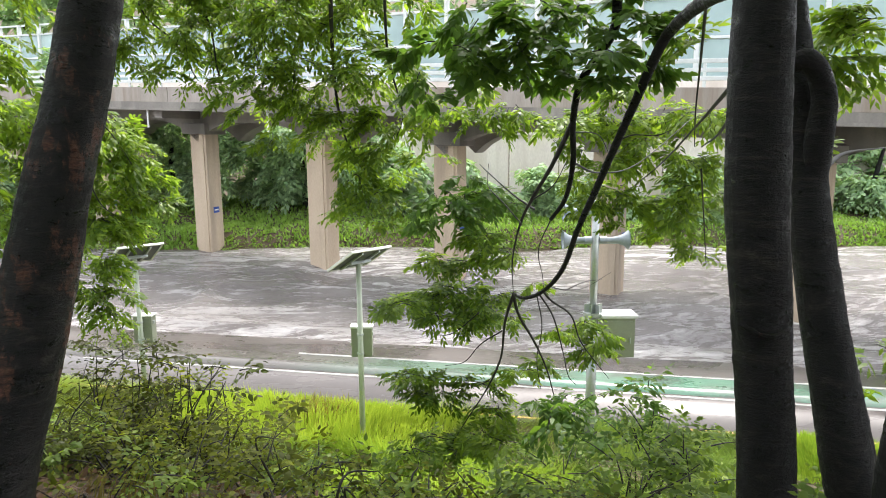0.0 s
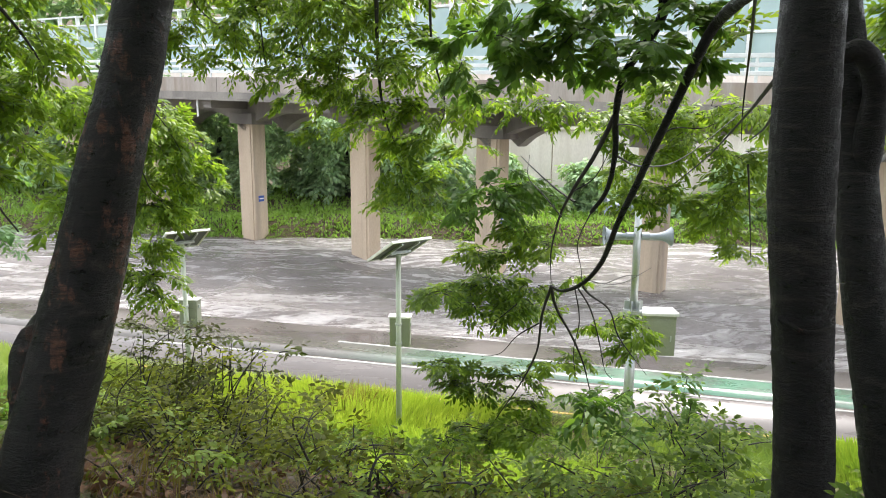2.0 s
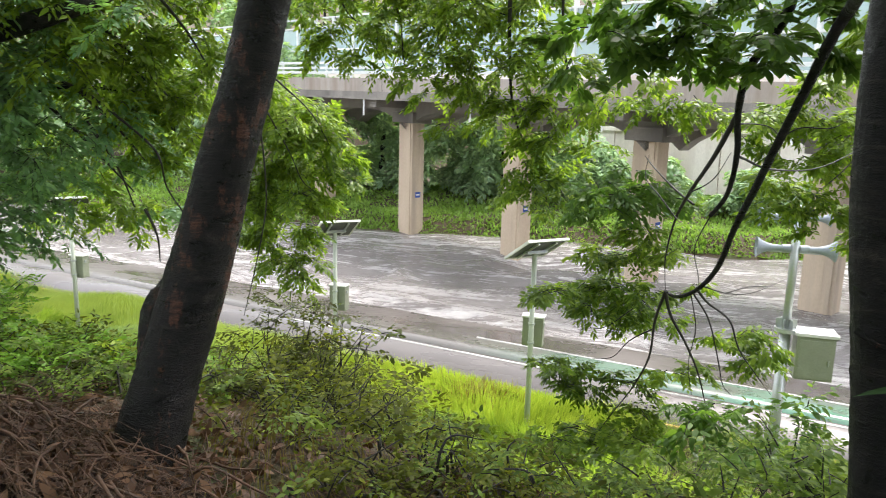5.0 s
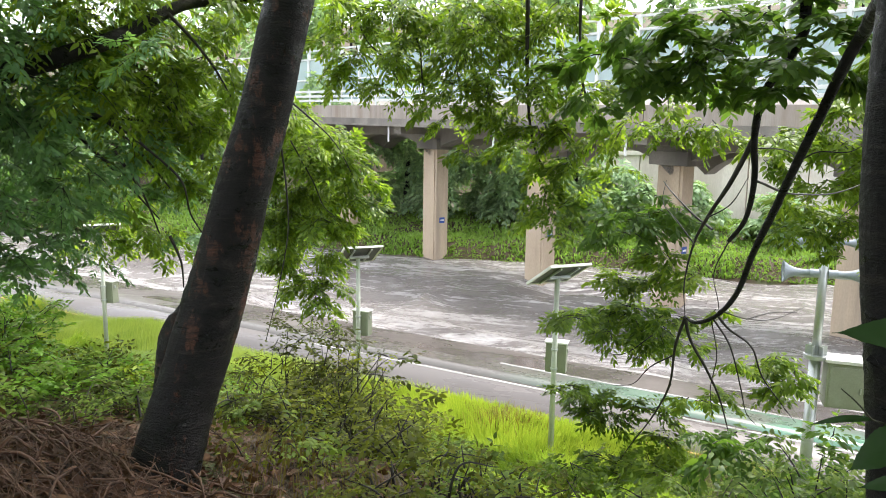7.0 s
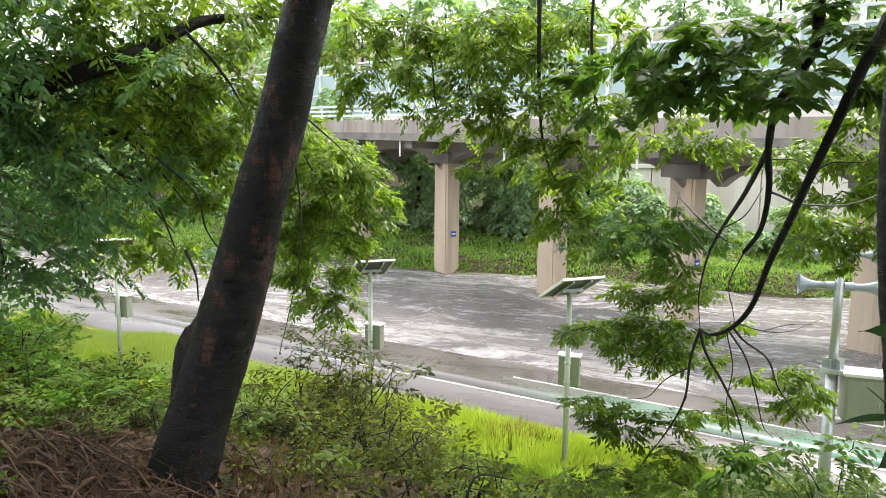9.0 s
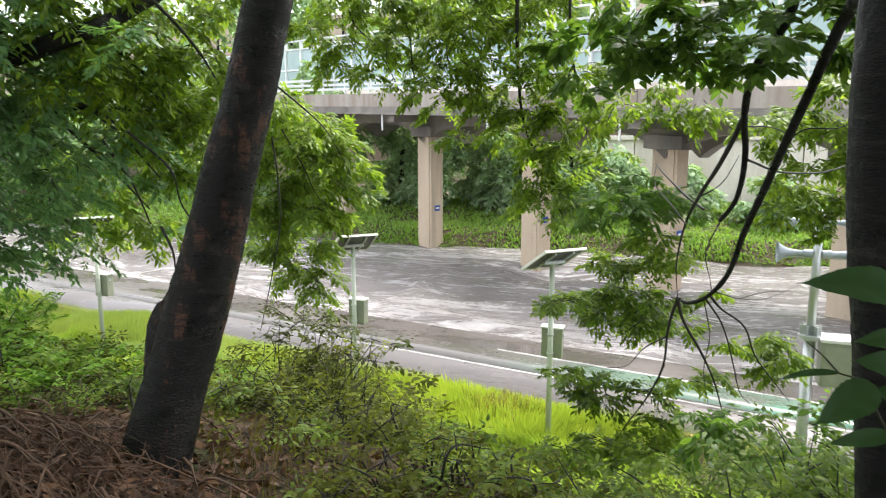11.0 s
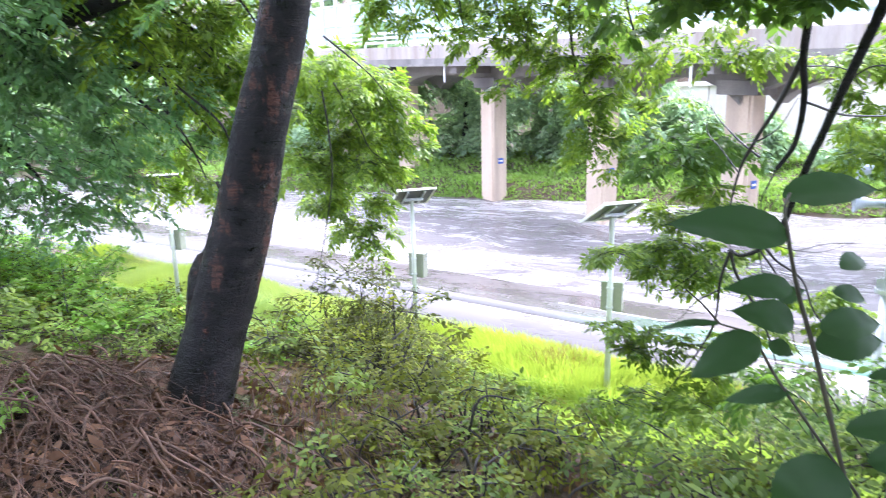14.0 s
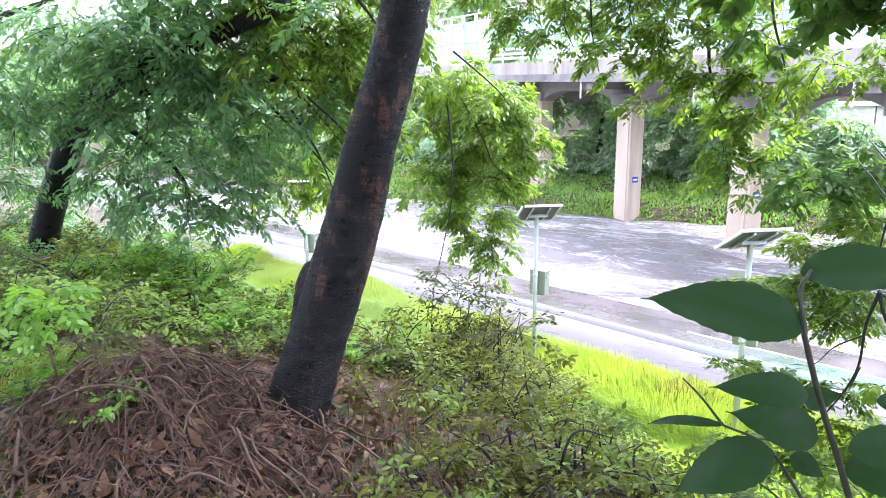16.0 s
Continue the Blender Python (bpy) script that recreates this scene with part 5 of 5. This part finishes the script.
LOW2 = [(-0, 2.8, 3.89, 0.14), (-0.27, 2.8, 3.93, 0.14), (0.46, 2.5, 3.99, 0.14), (-0.45, 2.7, 3.82, 0.11)]
LOW3 = [(0.81, 2.2, 4.14, 0.13), (1.05, 2, 4.28, 0.11), (1.24, 2, 4.34, 0.09), (1.47, 2.2, 4.27, 0.11), (1.63, 2.4, 4.27, 0.12)]
LOW4 = [(1.46, 3.8, 3.79, 0.23), (1.68, 3.6, 3.8, 0.22), (1.15, 4.2, 3.45, 0.21), (0.82, 4.2, 3.38, 0.18), (1.73, 4, 3.82, 0.17)]
shrub("soft green undergrowth with fern-like leaves", LOW1, LEAF_LOW, 107, 190, 0.042, 0.45, 12, name="undergrowth")
shrub("grey-green fine-leaved undergrowth", LOW2, LEAF_SHRUB, 108, 180, 0.036, 0.45, 12, name="undergrowth")
shrub("tangled fine-leaved shrub below the path", LOW5, LEAF_SHRUB, 111, 171, 0.036, 0.45, 12)
shrub("twiggy grey-green shrub with tiny leaves", LOW6, LEAF_SHRUB, 112, 190, 0.034, 0.45, 16)
shrub("deep green broad-leaved undergrowth", LOW3, LEAF_LOW, 109, 150, 0.05, 0.5, 10, name="undergrowth")
shrub("bright leafy undergrowth at the tree foot", LOW4, LEAF_LOW, 110, 160, 0.048, 0.48, 12, name="undergrowth")


def sight_top(px, py):
    """How high growth stands at a place, lower where the open verge shows beyond it."""
    dx, dy = px - 0.8, py - 0.4
    fall = np.interp(math.degrees(math.atan2(dx, dy)), [-60, -52, -47, -41, -37, -30, -23, -20, -16, -9, 10], [0.24, 0.36, 0.46, 0.46, 0.36, 0.28, 0.32, 0.37, 0.45, 0.5, 0.54])
    return 5.4 - fall * (0.944 * dy - 0.33 * dx)


def bank_shrubs():
    """Shrubs that cover the bank, tall where it falls away, low towards the open grass."""
    rg = np.random.default_rng(77)
    kinds = [(LEAF_SHRUB, "dense small-leaved green shrub on the bank"), (LEAF_LOW, "soft leafy green shrub on the bank"), (LEAF_BRIGHT, "bright yellow-green shrub on the bank"), (LEAF_RED, "bronze-leaved shrub on the bank")]
    for k in range(50):
        left = k % 8 < 5
        y = rg.uniform(3.2, 8.0) if left else rg.uniform(2.6, 6.0)
        edge = 0.75 - 0.41 * (y - 0.38)
        x = edge - rg.random() * (3.5 + 0.6 * y) if left else edge + rg.uniform(0.1, 2.6)
        c = []
        for _ in range(7 if left else 5):
            px, py = x + rg.normal() * 0.38, y + rg.normal() * 0.38
            g = float(height(np.array(px), np.array(py)))
            lim = sight_top(px, py)
            rr = rg.uniform(0.18, 0.32)
            top = min(lim - 0.2, g + (1.5 if left else 0.42)) - rr
            if top < g + 0.06:
                if py > 4.2:
                    continue
                top, rr = g + 0.06, 0.18
            c.append((px, py, g + (top - g) * rg.random() ** 0.5, rr))
        if len(c) > 2:
            mat, label = kinds[int(rg.choice(4, p=[0.40, 0.20, 0.26, 0.14] if left else [0.15, 0.45, 0.4, 0.0]))]
            shrub(label, c, mat, 200 + k, 120, 0.04, 0.5, 8)


bank_shrubs()


def edge_shrubs():
    """Waist-high growth on the bank top under the spreading tree."""
    rg = np.random.default_rng(78)
    for k in range(26):
        y = rg.uniform(2.3, 5.2)
        x = rg.uniform(-8.5, -2.4) if y > 3.2 else rg.uniform(-7, -3.3)
        c = []
        for _ in range(7):
            px, py = x + rg.normal() * 0.35, y + rg.normal() * 0.3
            g = float(height(np.array(px), np.array(py)))
            c.append((px, py, g + max(0.02, min(rg.uniform(0.05, 0.45), sight_top(px, py) - g - 0.35)), rg.uniform(0.18, 0.28)))
        mat, label = ((LEAF_LOW, "soft green undergrowth with dry stalks"), (LEAF_YOUNG, "fresh green undergrowth under the spreading tree"), (LEAF_SHRUB, "small-leaved green undergrowth"))[k % 3]
        shrub(label, c, mat, 400 + k, 115, 0.054, 0.45, 7, name="undergrowth")


edge_shrubs()


def near_undergrowth():
    """Knee-high growth on the bank top beside the path."""
    rg = np.random.default_rng(79)
    for k in range(18):
        x, y = -0.5 + 2.9 * ((k * 0.618) % 1), 1.75 + 1.3 * (k / 18)
        c = []
        for _ in range(6):
            px, py = x + rg.normal() * 0.17, y + rg.normal() * 0.15
            g = float(height(np.array(px), np.array(py)))
            c.append((px, py, g + rg.uniform(0.02, 0.19), rg.uniform(0.08, 0.13)))
        mat, label = ((LEAF_LOW, "soft green knee-high undergrowth on the bank top"), (LEAF_SHRUB, "fine-leaved dull green undergrowth on the bank top"))[k % 2]
        shrub(label, c, mat, 500 + k, 170, 0.036, 0.45, 8, name="undergrowth")


near_undergrowth()


def shade_tree(x, y, h, w, seed, low):
    """Unseen tree added beside or behind the path; closed crown overhead blocks sky light."""
    z0 = float(height(np.array(x), np.array(y)))
    t = empty("unseen_shade_tree", pose(x, y, z0), "tall dark-trunked unseen tree with a closed crown, added for shade", "tree", "woodland trees")
    rg = np.random.default_rng(seed)
    limb("trunk", [(0, 0, -0.3), (rg.normal() * 0.2, rg.normal() * 0.2, h * 0.5), (0, 0, h * 0.9)], 0.2, 0.06, BARK_PLAIN, t, 10, 0.03, seed, 5)
    cl = []
    for k in range(26):
        a, q = rg.uniform(0, 6.28), rg.random() ** 0.5 * w
        cl.append((q * math.cos(a), q * math.sin(a), low + rg.random() * (h - low), rg.uniform(0.8, 1.3)))
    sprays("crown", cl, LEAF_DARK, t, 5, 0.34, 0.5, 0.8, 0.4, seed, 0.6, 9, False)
    return t


for i, (x, y, low) in enumerate(((-6.5, -1.5, 4.6), (-2.5, -3.0, 4.4), (2.0, -2.5, 4.4), (5.5, 0.5, 4.4), (-9.5, 2.0, 4.6), (-5.0, -6.5, 3.0), (1.0, -7.0, 3.0), (6.5, -5.0, 3.0), (-11, -4, 3.0), (4.2, 3.8, 5.2))):
    shade_tree(x, y, 9.5, 3.2, 300 + i, low)


def sapling():
    at = tuple([(-2.04, 2, 3.8)][0])
    s = empty("sapling", pose(*at), "young sapling with fresh yellow-green leaves", "sapling")
    limb("stem", local([(-2.05, 2, 3.71), (-2.02, 2, 3.98), (-2.07, 2, 4.19), (-2.13, 2, 4.34), (-2.25, 2, 4.43)], at), 0.009, 0.004, STICK, s, 8, 0.05, 1)
    limb("side_stem", local([(-2.13, 2, 4.34), (-2.29, 2, 4.4), (-2.32, 1.95, 4.47)], at), 0.004, 0.002, STICK, s, 6, 0.05, 2)
    limb("side_stem", local([(-2.02, 2, 3.94), (-1.82, 2.02, 4.14), (-1.6, 2.05, 4.26)], at), 0.004, 0.002, STICK, s, 6, 0.05, 3)
    sprays("foliage", local([(-2.22, 2, 4.52, 0.17), (-2, 2, 4.48, 0.12), (-2.33, 1.95, 4.43, 0.13), (-1.76, 2.02, 4.18, 0.11), (-1.6, 2.05, 4.23, 0.09), (-1.95, 2, 4.03, 0.09), (-2.3, 2, 4.14, 0.1)], at), LEAF_YOUNG, s, 420, 0.05, 0.55, 0.12, 0.4, 4, 0.8, 7)
    return s


sapling()


# ---- the broad-leaved plant close by ----
def broad_leaf(name, base, tip, width, curl, material, parent, side=(0, 0, 1), fold=0.18):
    base, tip = np.array(base, float), np.array(tip, float)
    d = tip - base
    L = np.linalg.norm(d)
    d /= L
    s = np.cross(d, np.array(side, float))
    s /= np.linalg.norm(s)
    n = np.cross(s, d)
    bm = bmesh.new()
    rows, k = [], 22
    for i in range(k + 1):
        u = i / k
        w = width * 0.66 * (math.sin(math.pi * min(1.0, u / 0.93) ** 0.8) ** 0.78) * (1 - 0.2 * u) + 0.0003 + 0.02 * width * (1 - u)
        w *= 1 + (0.035 if i % 2 else -0.02)
        mid = base + d * L * u + n * (curl * L * math.sin(math.pi * u) - 0.12 * L * u * u)
        row = []
        for j in (-1, -0.66, -0.33, 0, 0.33, 0.66, 1):
            ripple = 0.03 * width * math.sin(u * 24 + abs(j) * 5)
            row.append(bm.verts.new(mid + s * w * j + n * (fold * w * abs(j) + ripple * abs(j))))
        rows.append(row)
    for a, b in zip(rows, rows[1:]):
        for j in range(6):
            bm.faces.new((a[j], a[j + 1], b[j + 1], b[j]))
    return smooth(part(name, bm, material, parent))


def broad_plant():
    at = (1.16, 1.1, float(height(np.array(1.16), np.array(1.1))))
    p = empty("broad_leaved_plant", pose(*at), "tall plant with large pointed serrated dark green leaves", "plant")
    limb("stem", local([at, (1.14, 1.09, 4.6), (1.153, 1.06, 4.925), (1.125, 1.05, 5.014), (1.101, 1.04, 5.097), (1.08, 1.03, 5.169), (1.065, 1.02, 5.216), (1.055, 1.01, 5.254), (1.054, 1.01, 5.261), (1.05, 1.01, 5.28), (1.053, 1.02, 5.29)], at), 0.0026, 0.0010, STEM, p, 10, 0.03, 3)
    limb("stem", local([(at[0] + 0.03, at[1] + 0.02, at[2]), (1.17, 1.1, 4.6), (1.194, 1.08, 4.92), (1.141, 1.07, 5.018), (1.061, 1.06, 5.133), (1.038, 1.04, 5.176), (1.014, 1.03, 5.188)], at), 0.0020, 0.0007, STEM, p, 10, 0.03, 4)
    limb("side_stem", local([(1.014, 1.03, 5.188), (1.001, 1.03, 5.202), (0.989, 1.03, 5.212)], at), 0.0009, 0.0005, STEM, p, 6, 0.03, 6)
    spec = [([(1.054, 1.01, 5.261), (0.974, 0.99, 5.273)], 0.0245, 0.08),
            ([(1.048, 1.02, 5.288), (1.114, 1.05, 5.294)], 0.0207, 0.05),
            ([(1.059, 1.01, 5.225), (1.015, 0.99, 5.228)], 0.0146, 0.08),
            ([(1.064, 1.03, 5.194), (1.021, 1.01, 5.207)], 0.0193, 0.08),
            ([(1.042, 1.03, 5.18), (0.995, 1, 5.153)], 0.0234, 0.08),
            ([(1.014, 1.03, 5.188), (0.967, 1.03, 5.177)], 0.0045, 0.2),
            ([(1.079, 1.02, 5.196), (1.124, 1.05, 5.196)], 0.0189, 0.08),
            ([(1.078, 1.03, 5.178), (1.129, 1.06, 5.18)], 0.0226, 0.08),
            ([(1.049, 1.05, 5.17), (1.068, 1.05, 5.162)], 0.0102, 0.08),
            ([(1.053, 1.05, 5.205), (1.071, 1.05, 5.215)], 0.0107, 0.08),
            ([(1.091, 1.05, 5.233), (1.111, 1.08, 5.236)], 0.0128, 0.08),
            ([(1.088, 1.05, 5.215), (1.115, 1.07, 5.205)], 0.0107, 0.08),
            ([(1.093, 1.04, 5.09), (1.072, 1.02, 5.018)], 0.0423, 0.08),
            ([(1.106, 1.05, 5.109), (1.177, 1.08, 5.113)], 0.0186, 0.08),
            ([(1.124, 1.06, 5.081), (1.192, 1.09, 5.081)], 0.0236, 0.08),
            ([(1.147, 1.06, 4.999), (1.215, 1.08, 4.995)], 0.0166, 0.08),
            ([(1.067, 1.06, 5.128), (1.017, 1.06, 5.113)], 0.012, 0.08),
            ([(1.116, 1.05, 5.153), (1.181, 1.07, 5.159)], 0.0096, 0.08),
            ([(1.126, 1.06, 5.008), (1.174, 1.06, 4.936)], 0.0352, 0.08),
            ([(1.115, 1.07, 5.02), (1.062, 1.07, 4.947)], 0.0324, 0.08),
            ([(1.15, 1.08, 4.938), (1.239, 1.1, 4.916)], 0.0315, 0.08)]
    for i, (ends, w, curl) in enumerate(spec):
        q = local(ends, at)
        broad_leaf("leaf", q[0], q[1], w, curl, LEAF_BIG, p, (0.1, -0.8, 0.6))
    return p


broad_plant()


# ---- brush pile ----
def brush_pile():
    at = [(-1.59, 2.15, 3.88)][0]
    base = (at[0], at[1], float(height(np.array(at[0]), np.array(at[1]))))
    b = empty("brush_pile", pose(*base), "heap of brown dead sticks and withered leaves", "brush pile")
    rg = np.random.default_rng(5)

    def top(x, y):
        return 0.27 * np.exp(-((x / 0.7) ** 2 + (y / 0.5) ** 2)) - 0.02

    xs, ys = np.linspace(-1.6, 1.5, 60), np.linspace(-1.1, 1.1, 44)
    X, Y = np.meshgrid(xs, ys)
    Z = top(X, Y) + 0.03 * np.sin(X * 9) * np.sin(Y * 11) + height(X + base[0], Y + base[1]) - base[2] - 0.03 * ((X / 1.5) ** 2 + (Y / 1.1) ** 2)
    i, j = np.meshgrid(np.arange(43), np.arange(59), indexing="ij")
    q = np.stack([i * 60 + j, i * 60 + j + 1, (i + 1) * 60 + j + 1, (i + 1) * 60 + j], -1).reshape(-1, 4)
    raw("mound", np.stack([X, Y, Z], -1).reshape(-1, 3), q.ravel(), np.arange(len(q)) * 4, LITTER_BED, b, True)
    items, singles = [], 0
    for _ in range(1700):
        p = np.array([rg.normal() * 0.6, rg.normal() * 0.42, 0])
        a = rg.normal(-0.5, 0.8)
        L = rg.uniform(0.15, 0.7)
        d = np.array([math.cos(a), math.sin(a), rg.normal() * 0.3]) * L
        pts = []
        for s in (-0.5, -0.2, 0.15, 0.5):
            v = p + d * s + rg.normal(size=3) * 0.02 * L * 2
            v[2] = top(v[0], v[1]) + float(height(np.array(v[0] + base[0]), np.array(v[1] + base[1]))) - base[2] + rg.uniform(0.0, 0.13) + d[2] * s * 0.5
            pts.append(v)
        r0 = rg.choice([0.0012, 0.002, 0.0034, 0.0065], p=[0.42, 0.36, 0.16, 0.06])
        path = spline(pts, 3)
        if r0 > 0.006 and singles < 130:
            singles += 1
            tubes("stick", [(path, np.linspace(r0 * 1.2, r0 * 0.6, len(path)))], STICK, b, 6, 0.06, singles)
            continue
        items.append((path, np.linspace(r0, r0 * 0.5, len(path))))
    tagged(tubes("stick_litter", items, STICK, b, 3, 0.05, 7), kind="stuff")
    n = 5500
    P0 = np.column_stack([rg.normal(size=n) * 0.85, rg.normal(size=n) * 0.55, np.zeros(n)])
    P0[:, 2] = top(P0[:, 0], P0[:, 1]) + height(P0[:, 0] + base[0], P0[:, 1] + base[1]) - base[2] + rg.uniform(0, 0.07, n)
    W = rg.normal(size=(n, 3))
    W[:, 2] *= 0.6
    U = rg.normal(size=(n, 3)) * 0.6 + np.array([0, 0, 1])
    Ls = rg.uniform(0.03, 0.085, n)
    tagged(leaves("dead_foliage", P0, W, U, Ls, Ls * 0.45, LITTER, b, 0.3), kind="stuff")
    return b


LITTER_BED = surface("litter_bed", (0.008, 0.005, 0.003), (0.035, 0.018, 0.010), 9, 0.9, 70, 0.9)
brush_pile()


def litter():
    rg = np.random.default_rng(6)
    n = 9000
    x, y = rg.uniform(-6, 3, n), rg.uniform(-0.5, 4.5, n)
    b = np.column_stack([x, y, height(x, y) + 0.01])
    w = rg.normal(size=(n, 3))
    w[:, 2] *= 0.3
    u = rg.normal(size=(n, 3)) * 0.4 + np.array([0, 0, 1])
    L = rg.uniform(0.03, 0.08, n)
    return tagged(leaves("leaf_litter", b, w, u, L, L * 0.5, LITTER, None, 0.2), "brown fallen leaves on the bank", "leaf litter", kind="stuff")


litter()
